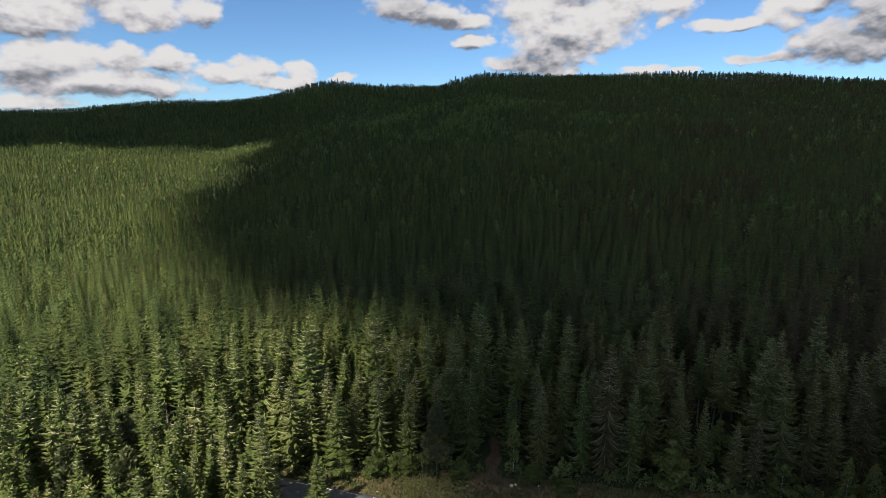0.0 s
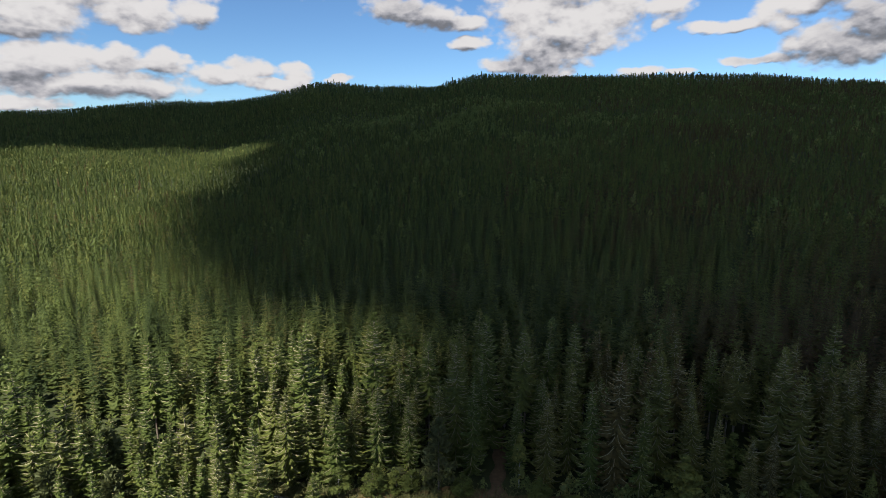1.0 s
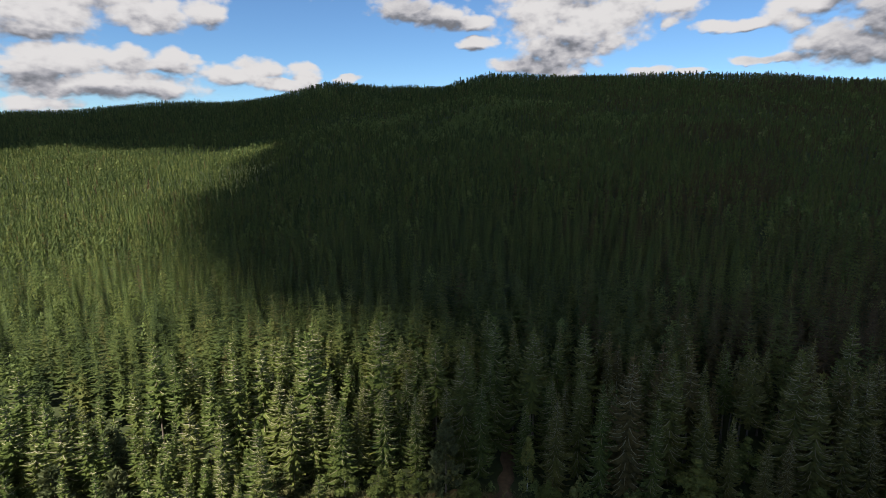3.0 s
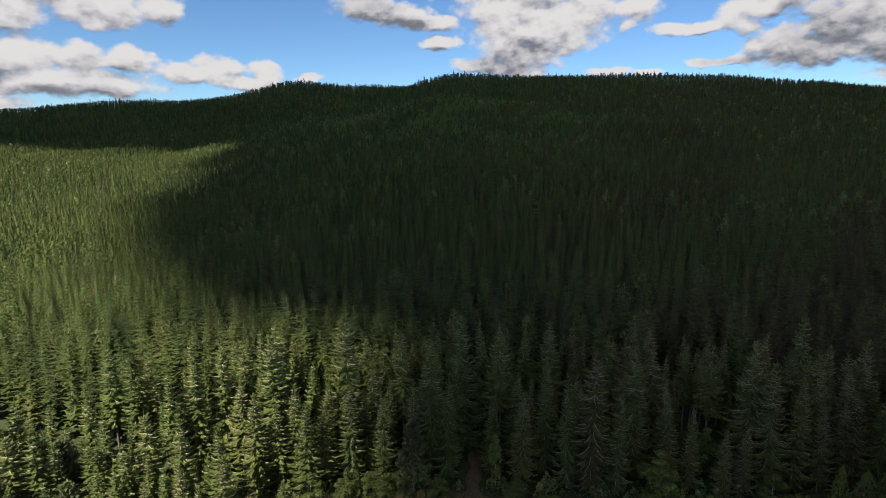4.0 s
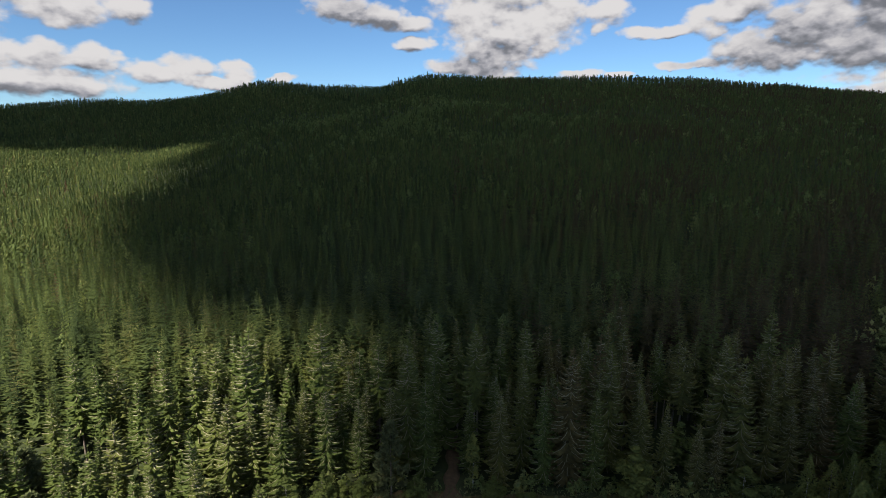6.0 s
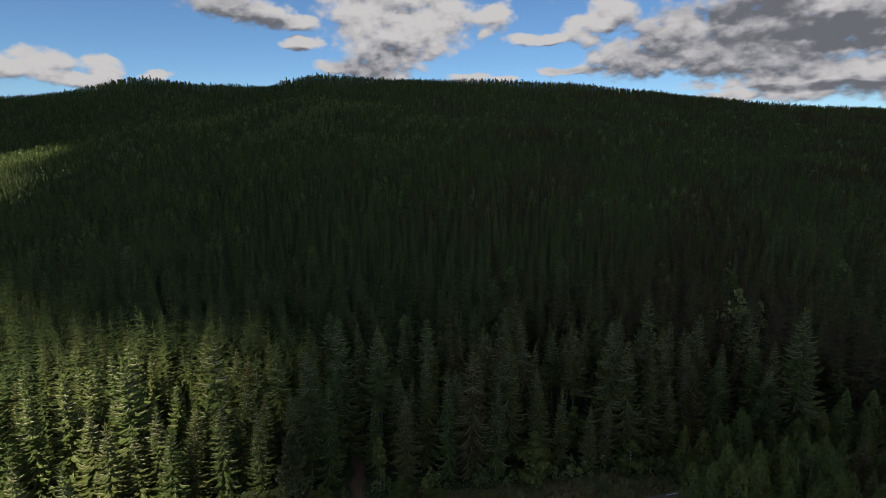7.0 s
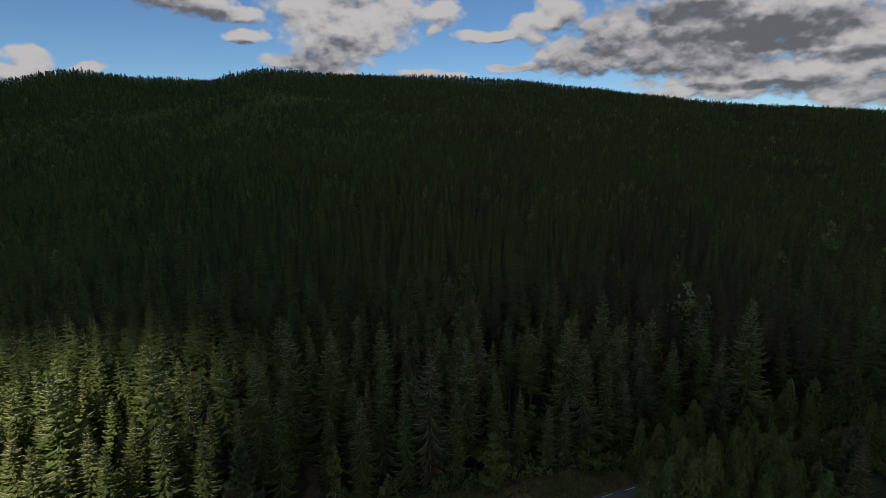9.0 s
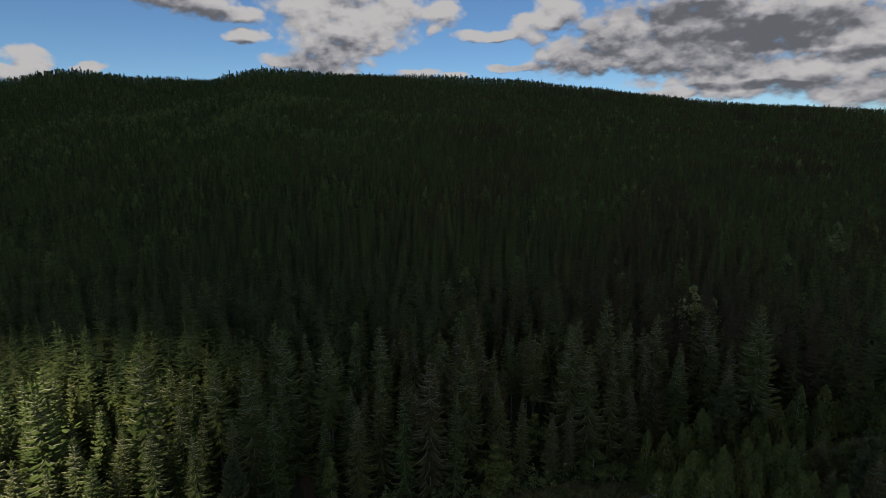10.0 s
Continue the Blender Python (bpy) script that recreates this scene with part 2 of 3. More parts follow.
MAT_FLOOR = surface("forest_floor", lambda t: mixed(t, noise_tex(t, 0.04, 5.0),
                    ramp_of(t, noise_tex(t, 0.6, 8.0), [(0.3, (0.035, 0.030, 0.018)), (0.55, (0.045, 0.055, 0.020)), (0.8, (0.09, 0.075, 0.04))]),
                    ramp_of(t, noise_tex(t, 0.9, 8.0), [(0.3, (0.03, 0.045, 0.015)), (0.7, (0.06, 0.08, 0.025))])), 0.95, 0.8, 1.5)
MAT_VERGE = surface("rough_grass", lambda t: mixed(t, ramp_of(t, noise_tex(t, 0.16, 4.0), [(0.42, (0, 0, 0)), (0.58, (1, 1, 1))]),
                    ramp_of(t, noise_tex(t, 2.0, 8.0), [(0.3, (0.080, 0.088, 0.026)), (0.7, (0.165, 0.150, 0.052))]),
                    ramp_of(t, noise_tex(t, 1.5, 8.0), [(0.3, (0.125, 0.075, 0.040)), (0.7, (0.22, 0.14, 0.078))])), 0.95, 0.8, 3.0)
MAT_DIRT = surface("bare_dirt", lambda t: ramp_of(t, noise_tex(t, 1.2, 8.0), [(0.3, (0.085, 0.058, 0.034)), (0.7, (0.15, 0.10, 0.058))]), 0.95, 0.7, 4.0)
MAT_ASPHALT = surface("asphalt", lambda t: mixed(t, ramp_of(t, noise_tex(t, 0.35, 5.0), [(0.35, (0, 0, 0)), (0.7, (1, 1, 1))]),
                      ramp_of(t, noise_tex(t, 40.0, 3.0), [(0.3, (0.075, 0.075, 0.075)), (0.7, (0.12, 0.12, 0.118))]), (0.14, 0.135, 0.125)), 0.85, 0.3, 40.0)
# near black, for the patches on the road and the post's band
MAT_DARK = surface("tar_patch", lambda t: ramp_of(t, noise_tex(t, 5.0), [(0.3, (0.03, 0.03, 0.03)), (0.7, (0.05, 0.05, 0.05))]), 0.7)
MAT_PAINT = surface("road_paint", lambda t: ramp_of(t, noise_tex(t, 6.0, 6.0), [(0.25, (0.45, 0.45, 0.43)), (0.5, (0.78, 0.78, 0.75))]), 0.7)
MAT_STONE = surface("pale_stone", lambda t: ramp_of(t, noise_tex(t, 3.0, 6.0), [(0.3, (0.45, 0.43, 0.40)), (0.7, (0.72, 0.70, 0.66))]), 0.85, 0.4, 6.0)
MAT_POST = surface("post_paint", lambda t: ramp_of(t, noise_tex(t, 5.0), [(0.2, (0.5, 0.5, 0.48)), (0.5, (0.75, 0.75, 0.72))]), 0.6)
MAT_CLOUD, _tree = material("cloud_vapour")
_d, _t, _m, _o = (_tree.nodes.new(k) for k in ("ShaderNodeBsdfDiffuse", "ShaderNodeBsdfTranslucent", "ShaderNodeMixShader", "ShaderNodeOutputMaterial"))
_d.inputs["Color"].default_value = _t.inputs["Color"].default_value = (0.6, 0.6, 0.6, 1)
_tree.links.new(_d.outputs[0], _m.inputs[1])
_tree.links.new(_t.outputs[0], _m.inputs[2])
_tree.links.new(_m.outputs[0], _o.inputs[0])


# ---- mesh helpers ----
def mesh_of(name, verts, faces, mat=None, smooth=False):
    me = bpy.data.meshes.new(name)
    verts = np.asarray(verts, dtype=np.float32)
    faces = np.asarray(faces, dtype=np.int32)
    n, k = faces.shape
    me.vertices.add(len(verts))
    me.vertices.foreach_set("co", verts.ravel())
    me.loops.add(n * k)
    me.loops.foreach_set("vertex_index", faces.ravel())
    me.polygons.add(n)
    me.polygons.foreach_set("loop_start", np.arange(0, n * k, k, dtype=np.int32))
    me.polygons.foreach_set("use_smooth", np.full(n, smooth))
    me.update(calc_edges=True)
    if mat:
        me.materials.append(mat)
    return me


def part(name, data, parent, label=""):
    ob = new(name, data)
    ob.parent = parent
    return tagged(ob, label)


# ---- the land ----
# crest of the hills: azimuth, distance, elevation of the tree tops seen from the start of the flight
CREST = np.array([(-60, 1500, 2.0), (-38, 1450, 2.2), (-33, 1400, 2.6), (-27, 1350, 3.4), (-21.5, 1320, 3.5), (-16, 1200, 4.4), (-14.4, 1050, 5.0), (-12, 1000, 5.65), (-10, 1000, 5.6),
                  (-7, 1000, 5.25), (-0.3, 960, 5.25), (1.2, 940, 5.8), (4, 930, 6.55), (10, 930, 6.2), (20, 950, 6.05), (29, 980, 5.75), (36, 1040, 4.75), (48, 1150, 3.2), (60, 1250, 2.2), (80, 1300, 1.5)])
TREE_TOP = 15.5


def terrain(x, y):
    x, y = np.asarray(x, float), np.asarray(y, float)
    r, az = np.hypot(x, y), np.degrees(np.arctan2(x, y))
    crest = sum(np.interp(az + d, CREST[:, 0], CREST[:, 1]) for d in (-0.6, 0, 0.6)) / 3
    elev = sum(np.interp(az + d, CREST[:, 0], CREST[:, 2]) for d in (-0.5, 0, 0.5)) / 3
    top = 50 + crest * np.tan(np.radians(elev)) - TREE_TOP
    power = np.interp(az, [-30, -12, 0, 40], [1.75, 1.35, 1.12, 1.12])
    u = np.clip((r - 82) / (crest - 82), 0, None)
    z = np.where(u <= 1, top * np.minimum(u, 1) ** power, top * np.exp(-((u - 1) / 0.45) ** 2))
    z = z + 9 * np.exp(-((r - 450) / 70) ** 2) * np.clip((-az - 12) / 10, 0, 1)
    swell = np.sin(x / 61 + 1.3) * np.sin(y / 73 + 0.4) + 0.6 * np.sin(x / 33 + y / 41) + 0.5 * np.sin(x / 22 - y / 29 + 2)
    z = z + 2.6 * swell * np.clip((r - 130) / 250, 0, 1) * np.clip((1.05 - u) / 0.2, 0.15, 1)
    fade = np.clip((130 - np.abs(az - 10)) / 45, 0, 1)
    return z * fade


# far edge of the road: it comes out of the wood, passes in front and goes on between the bushes
ROAD = np.array([(-140, 128), (-100, 104), (-60, 86), (-40, 78.6), (-25, 73.9), (-11, 69.5), (8, 64.8), (25, 62.8), (44, 62.8), (56, 63.0), (70, 62.3), (87, 60.4), (110, 56), (150, 47)])
ROAD_WIDTH = 4.4


def road_y(x):
    return sum(np.interp(np.asarray(x, float) + d, ROAD[:, 0], ROAD[:, 1]) for d in (-6, -3, 0, 3, 6)) / 5


def verge(x):
    return np.interp(x, [-60, -30, -23, -9, 0, 10, 18, 31, 43, 52, 60, 90], [0.6, 1.2, 2.6, 6.5, 9.0, 9.6, 9.6, 9.0, 7.5, 3.5, 1.6, 1.6])


def build_ground():
    rings = np.concatenate([np.arange(4, 130, 3.0), np.arange(130, 400, 9.0), np.arange(400, 1500, 22.0), np.geomspace(1500, 4800, 14)])
    angs = np.radians(np.concatenate([np.arange(-180, -62, 4.0), np.arange(-62, 82, 1.0), np.arange(82, 180, 4.0)]))
    rr, aa = np.meshgrid(rings, angs, indexing="ij")
    x, y = rr * np.sin(aa), rr * np.cos(aa)
    z = terrain(x, y)
    n, m = rr.shape
    verts = np.concatenate([np.stack([x, y, z], -1).reshape(-1, 3), [[0, 0, 0]]])
    i, j = np.meshgrid(np.arange(n - 1), np.arange(m), indexing="ij")
    k = (j + 1) % m
    quads = np.stack([i * m + j, (i + 1) * m + j, (i + 1) * m + k, i * m + k], -1).reshape(-1, 4)[:, ::-1]
    jj = np.arange(m)
    cap = np.stack([np.full(m, n * m), np.full(m, n * m), jj, (jj + 1) % m], -1)
    tris = np.concatenate([quads[:, [0, 1, 2]], quads[:, [0, 2, 3]], cap[:, [0, 3, 2]]])
    tagged(new("ground", mesh_of("ground", verts, tris, MAT_FLOOR, True)), "mossy dark forest floor rising into wooded hills", "ground", kind="structure")


def strip(name, xs, low, high, lift, mat, label, category, crown=0.0):
    """A sheet along the road between two lines, a little proud of the ground, with edges that go down into it."""
    rows = []
    for s in np.linspace(0, 1, 7):
        y = low + (high - low) * s
        rows.append(np.stack([xs, y, terrain(xs, y) + lift + crown * (1 - (2 * s - 1) ** 2)], -1))
    rows = [rows[0] - (0, 0.1, lift + 0.25)] + rows + [rows[-1] + (0, 0.1, -lift - 0.25)]
    g = np.array(rows)
    n, m = g.shape[:2]
    i, j = np.meshgrid(np.arange(n - 1), np.arange(m - 1), indexing="ij")
    quads = np.stack([i * m + j, i * m + j + 1, (i + 1) * m + j + 1, (i + 1) * m + j], -1).reshape(-1, 4)
    return tagged(new(name, mesh_of(name, g.reshape(-1, 3), quads, mat, True)), label, category, kind="structure")


build_ground()
xs = np.arange(-130, 140, 1.0)
wob = 0.5 * np.sin(xs / 2.3) + 0.3 * np.sin(xs / 0.9 + 1)
strip("verge", xs[(xs > -60) & (xs < 100)], (road_y(xs) - ROAD_WIDTH - 3.5 + wob)[(xs > -60) & (xs < 100)], (road_y(xs) + verge(xs) + wob)[(xs > -60) & (xs < 100)], 0.05, MAT_VERGE, "rough grass verge with brown bare patches beside the road", "grass")
road = strip("road", xs, road_y(xs) - ROAD_WIDTH - 0.3, road_y(xs) + 0.35, 0.12, MAT_ASPHALT, "narrow grey asphalt road with dashed edge lines", "road", 0.05)


# ---- trees ----
def spruce_crown(rng, h, rad, gap, per, segs, low=0.05, wide=0.2, hang=0.5, bare=0.0):
    """Tiers of boughs that leave the stem downwards and turn up at the tip, each one a ridge with side sprays like a
    herringbone, twigs that hang from it in a curtain and, on some, a bare pale back. Returns points, triangles and
    which triangles are bare wood."""
    verts, tris, wood = [], [], []
    full = rng.uniform(0.82, 1.06, 6)
    levels = [h * low]
    while levels[-1] < h * 0.95:
        levels.append(levels[-1] + gap * rng.uniform(0.8, 1.2) * (1.0 - 0.45 * levels[-1] / h))
    for z0 in levels[:-1]:
        t = (z0 / h - low) / (1 - low)
        down = (h - z0) / h
        reach = rad * min(1.0, (down / 0.78) ** 0.88) * (0.8 + 0.2 * min(1, t * 6)) * rng.uniform(0.86, 1.1)
        turn = rng.uniform(0, 6.28)
        n = per if t < 0.8 else max(5, per - 2)
        rise = np.interp(t, [0, 0.5, 0.8, 1.0], [-0.62, -0.48, -0.15, 0.7])
        curl = np.interp(t, [0, 0.6, 1.0], [0.50, 0.46, 0.2])
        for b in range(n):
            ang = turn + 6.283 * b / n + rng.uniform(-0.25, 0.25)
            L = reach * rng.uniform(0.72, 1.14) * full[int(ang * 0.95) % 6] + 0.12
            zb = z0 + rng.uniform(-0.3, 0.3) * gap
            c, s = math.cos(ang), math.sin(ang)
            dip = rise * rng.uniform(0.8, 1.2)
            base = len(verts)
            parts = segs if L > 1.6 else max(1, segs - 1)
            qs = [i / parts for i in range(parts + 1)]
            zs = [zb + L * (dip * q + curl * q ** 2.3) for q in qs]
            for i, (q, z) in enumerate(zip(qs, zs)):
                half = (wide * L + 0.1) * (0.3 + 2.6 * q * (1.02 - q)) * rng.uniform(0.75, 1.25)
                fall = half * rng.uniform(0.25, 0.5)
                back = 0.12 * L * q
                verts += [(c * L * q, s * L * q, z), (c * (L * q - back) - s * half, s * (L * q - back) + c * half, z - fall), (c * (L * q - back) + s * half, s * (L * q - back) - c * half, z - fall)]
            for i in range(parts):
                k = base + 3 * i
                tris += [(k, k + 3, k + 4), (k, k + 4, k + 1), (k, k + 2, k + 5), (k, k + 5, k + 3)]
                wood += [0, 0, 0, 0]
                if hang and i > 0:
                    rm = L * (qs[i] + 0.5 / parts)
                    verts.append((c * rm, s * rm, (zs[i] + zs[i + 1]) / 2 - rng.uniform(0.4, 1.1) * hang * (1 - 0.7 * t)))
                    tris.append((k, k + 3, len(verts) - 1))
                    wood.append(0)
            if rng.uniform() < bare and t < 0.88:
                k = len(verts)
                far = rng.uniform(0.7, 0.95)
                for q in (0.0, 0.5 * far, far):
                    r, z = L * q, zb + L * (dip * q + curl * q ** 2.3)
                    e = 0.07 * (1 - 0.6 * q)
                    verts += [(c * r - s * e, s * r + c * e, z + 0.02), (c * r, s * r, z + 0.07), (c * r + s * e, s * r - c * e, z + 0.02)]
                for i in range(2):
                    a = k + 3 * i
                    tris += [(a, a + 3, a + 4), (a, a + 4, a + 1), (a + 1, a + 4, a + 5), (a + 1, a + 5, a + 2)]
                    wood += [1, 1, 1, 1]
    for k in range(4):
        a = 1.57 * k
        n = len(verts)
        verts += [(0.06 * math.cos(a), 0.06 * math.sin(a), h * 0.9), (0.06 * math.cos(a + 1.6), 0.06 * math.sin(a + 1.6), h * 0.9), (0, 0, h)]
        tris.append((n, n + 1, n + 2))
        wood.append(0)
    return np.array(verts), np.array(tris), np.array(wood, dtype=np.int32)


def tier_tree(rng, h, rad, tiers, sides, low, point=0.6, steep=0.9):
    """A far spruce: tiers of pointed boughs, blunt below and with a short tip."""
    verts, tris = [], []
    step = h * (0.97 - low) / tiers
    for k in range(tiers):
        zb = h * low + step * (k + rng.uniform(-0.15, 0.15))
        r = rad * min(1.0, ((h - zb) / (0.8 * h)) ** point)
        n = sides if k < tiers - 1 else max(3, sides - 1)
        a0 = rng.uniform(0, 6)
        for s in range(n):
            a = a0 + 6.283 * (s + rng.uniform(-0.2, 0.2)) / n
            w = 3.6 / n
            rr = r * rng.uniform(0.8, 1.25)
            z = zb + rng.uniform(-0.2, 0.2) * step
            up = z + step * steep * rng.uniform(0.85, 1.15)
            k0 = len(verts)
            inner = 0.32 * rr
            verts += [(inner * math.cos(a - w), inner * math.sin(a - w), up), (rr * math.cos(a), rr * math.sin(a), z), (inner * math.cos(a + w), inner * math.sin(a + w), up)]
            tris.append((k0, k0 + 1, k0 + 2))
    tip = step * 1.4
    for s in range(2):
        k0 = len(verts)
        a, w = 1.571 * s + 0.4, 0.13 * tip
        verts += [(w * math.cos(a), w * math.sin(a), h - tip), (0, 0, h), (-w * math.cos(a), -w * math.sin(a), h - tip)]
        tris.append((k0, k0 + 1, k0 + 2))
    return np.array(verts), np.array(tris)


def leaf_cloud(rng, h, rad, count, size, low=0.15, pointed=0.6):
    """A broadleaf crown: small leaf sprays on lumps round the limbs, with gaps."""
    lumps = []
    for _ in range(26):
        q = rng.uniform(0, 1)
        rr = rad * (math.sin(math.pi * min(1, (0.10 + 0.9 * q) ** pointed)) ** 0.8) * rng.uniform(0.25, 0.8)
        a = rng.uniform(0, 6.283)
        lumps.append((rr * math.cos(a), rr * math.sin(a), h * (low + (0.93 - low) * q), rad * rng.uniform(0.25, 0.5) * (1.1 - 0.5 * q)))
    lumps.append((0, 0, h * 0.95, rad * 0.2))
    verts, tris = [], []
    for i in range(count):
        x, y, z, lr = lumps[rng.integers(len(lumps))]
        d = rng.normal(size=3)
        d /= np.linalg.norm(d)
        p = np.array((x, y, z)) + d * lr * rng.uniform(0.6, 1.05) * (1, 1, 1.2)
        u = np.cross(d, rng.normal(size=3))
        u /= np.linalg.norm(u) + 1e-6
        v = np.cross(d, u) + d * rng.uniform(-0.6, 0.6)
        s = size * rng.uniform(0.6, 1.3)
        k = len(verts)
        verts += [p - u * s * 0.5, p + v * s, p + u * s * 0.5, p - v * s * 0.7]
        tris += [(k, k + 1, k + 2), (k, k + 2, k + 3)]
    return np.array(verts), np.array(tris)


def teardrop_crown(rng, h, rad, count, size):
    """A young birch: a dense pointed crown of fine leaf sprays with a ruffled skin."""
    wave = rng.uniform(0, 6.283, 4)
    verts, tris = [], []
    for i in range(count):
        q = rng.uniform() ** 1.25
        a = rng.uniform(0, 6.283)
        r = rad * (1 - q) ** 0.62 * min(1.0, 0.45 + 3.2 * q)
        r *= 1 + 0.16 * math.sin(3 * a + 9 * q + wave[0]) + 0.13 * math.sin(5 * a - 17 * q + wave[1]) + 0.08 * math.sin(31 * q + wave[2])
        r *= 1 - 0.4 * rng.uniform() ** 2.5
        c, s = math.cos(a), math.sin(a)
        p = np.array((c * r, s * r, h * (0.05 + 0.95 * q) + rng.uniform(-0.1, 0.1)))
        d = np.array((c, s, 0.55)) + rng.normal(size=3) * 0.5
        d /= np.linalg.norm(d)
        u = np.cross(d, rng.normal(size=3))
        u /= np.linalg.norm(u) + 1e-6
        v = np.cross(d, u) + d * rng.uniform(-0.4, 0.4)
        w = size * rng.uniform(0.6, 1.3) * (1 - 0.35 * q)
        k = len(verts)
        verts += [p - u * w * 0.5, p + v * w, p + u * w * 0.5, p - v * w * 0.7]
        tris += [(k, k + 1, k + 2), (k, k + 2, k + 3)]
    return np.array(verts), np.array(tris)


def pine_crown(rng, h, rad, count):
    """Upswept limbs with tufts of long needles."""
    verts, tris = [], []
    limbs = []
    for w in range(13):
        t = w / 12
        for b in range(6):
            limbs.append((h * (0.10 + 0.86 * t), rad * ((1 - t) ** 0.75) * rng.uniform(0.7, 1.1) + 0.15, rng.uniform(0, 6.283)))
    for i in range(count):
        z, L, a = limbs[rng.integers(len(limbs))]
        q = rng.uniform(0.25, 1.0) ** 0.7
        p = np.array((L * q * math.cos(a), L * q * math.sin(a), z + 0.28 * L * q * q - 0.1 * L * q)) + rng.normal(size=3) * 0.13
        d = np.array((math.cos(a), math.sin(a), 0.9)) + rng.normal(size=3) * 0.6
        d /= np.linalg.norm(d)
        u = np.cross(d, rng.normal(size=3))
        u /= np.linalg.norm(u) + 1e-6
        s = rng.uniform(0.38, 0.65)
        k = len(verts)
        verts += [p - u * s * 0.42, p + d * s, p + u * s * 0.42]
        tris.append((k, k + 1, k + 2))
    return np.array(verts), np.array(tris)


def trunk_mesh(name, h, r0, mat, limbs=(), bend=0.0):
    verts, faces = [], []

    def tube(path, radii, sides):
        base = len(verts)
        for (x, y, z), r in zip(path, radii):
            for s in range(sides):
                a = 6.283 * s / sides
                verts.append((x + r * math.cos(a), y + r * math.sin(a), z))
        for i in range(len(path) - 1):
            for s in range(sides):
                t = (s + 1) % sides
                faces.append((base + i * sides + s, base + i * sides + t, base + (i + 1) * sides + t, base + (i + 1) * sides + s))

    n = 6
    tube([(bend * math.sin(3 * i / n), bend * math.sin(2 * i / n), -0.4 + (h * 0.98 + 0.4) * i / n) for i in range(n + 1)], [r0 * (1.25 if i == 0 else 1 - 0.93 * i / n) for i in range(n + 1)], 7)
    for z, L, a, rise in limbs:
        tube([(0, 0, z), (L * 0.5 * math.cos(a), L * 0.5 * math.sin(a), z + rise * 0.6), (L * math.cos(a), L * math.sin(a), z + rise)], [r0 * 0.3, r0 * 0.2, r0 * 0.05], 4)
    return mesh_of(name, verts, faces, mat, True)


rng = np.random.default_rng(7)


def spruce_thing(h, rad, label, bare=0.45, tiers=1.0, low=0.05):
    top = tagged(new("spruce"), label, "spruce tree", "spruces of the wood")
    part("trunk", trunk_mesh("spruce_trunk", h, 0.011 * h, MAT_BARK), top)
    v, f, wood = spruce_crown(rng, h, rad, (0.66 if low < 0.2 else 0.74) / tiers, 8, 3, low=low, wide=0.115, hang=0.4, bare=bare)
    me = mesh_of("spruce_crown", v, f, MAT_SPRUCE)
    me.materials.append(MAT_TWIG)
    me.polygons.foreach_set("material_index", wood)
    part("crown", me, top)
    return top


def birch_thing(h, rad, label, bark=None, count=1100, pointed=0.6, low=0.15, name="birch", leaf=0.30, young=False):
    top = tagged(new(name), label, name + " tree", "broadleaf trees of the wood edge")
    limbs = [(h * (0.2 + 0.07 * k), rad * 0.75 * (1 - 0.07 * k), 2.4 * k, h * 0.10) for k in range(9)]
    part("trunk", trunk_mesh("birch_trunk", h, 0.010 * h, bark or MAT_BIRCH, limbs, 0.12), top)
    v, f = teardrop_crown(rng, h, rad, count, leaf) if young else leaf_cloud(rng, h, rad, count, leaf, low, pointed)
    part("crown", mesh_of("birch_crown", v, f, MAT_LEAF), top)
    return top


def pine_thing(h, rad, label):
    top = tagged(new("pine"), label, "pine tree", "pines of the wood edge")
    limbs = [(h * (0.15 + 0.08 * k), rad * 0.8 * (1 - 0.085 * k), 2.4 * k, rad * 0.15) for k in range(10)]
    part("trunk", trunk_mesh("pine_trunk", h, 0.012 * h, MAT_BARK, limbs), top)
    v, f = pine_crown(rng, h, rad, 3000)
    part("crown", mesh_of("pine_crown", v, f, MAT_PINE), top)
    return top


def in_view(x, y, lo=-45, hi=66):
    az = np.degrees(np.arctan2(x, y))
    return (az > lo) & (az < hi)


def wooded(x, y):
    """Where trees stand: beyond the verge, and on the near side of the road where the wood and the bushes are."""
    beyond = y > road_y(x) + verge(x) + 0.6
    path = (np.abs(x - 7.5 - 0.1 * (y - 74)) < 1.6) & (y < 85)
    near_left = (x < -24 - 0.12 * (73 - y)) & (y < road_y(x) - ROAD_WIDTH - 0.5) & (np.hypot(x, y) > 40)
    return (beyond & ~path) | near_left


def scatter(spacing, r_in, r_out, jitter=0.42):
    lim = r_out
    gx, gy = np.meshgrid(np.arange(-lim, lim, spacing), np.arange(0, lim, spacing))
    gx = gx + spacing * 0.5 * (np.arange(gx.shape[0]) % 2)[:, None]
    x = (gx + rng.uniform(-jitter, jitter, gx.shape) * spacing).ravel()
    y = (gy + rng.uniform(-jitter, jitter, gy.shape) * spacing).ravel()
    r = np.hypot(x, y)
    keep = (r > r_in) & (r <= r_out) & in_view(x, y) & wooded(x, y)
    return x[keep], y[keep]


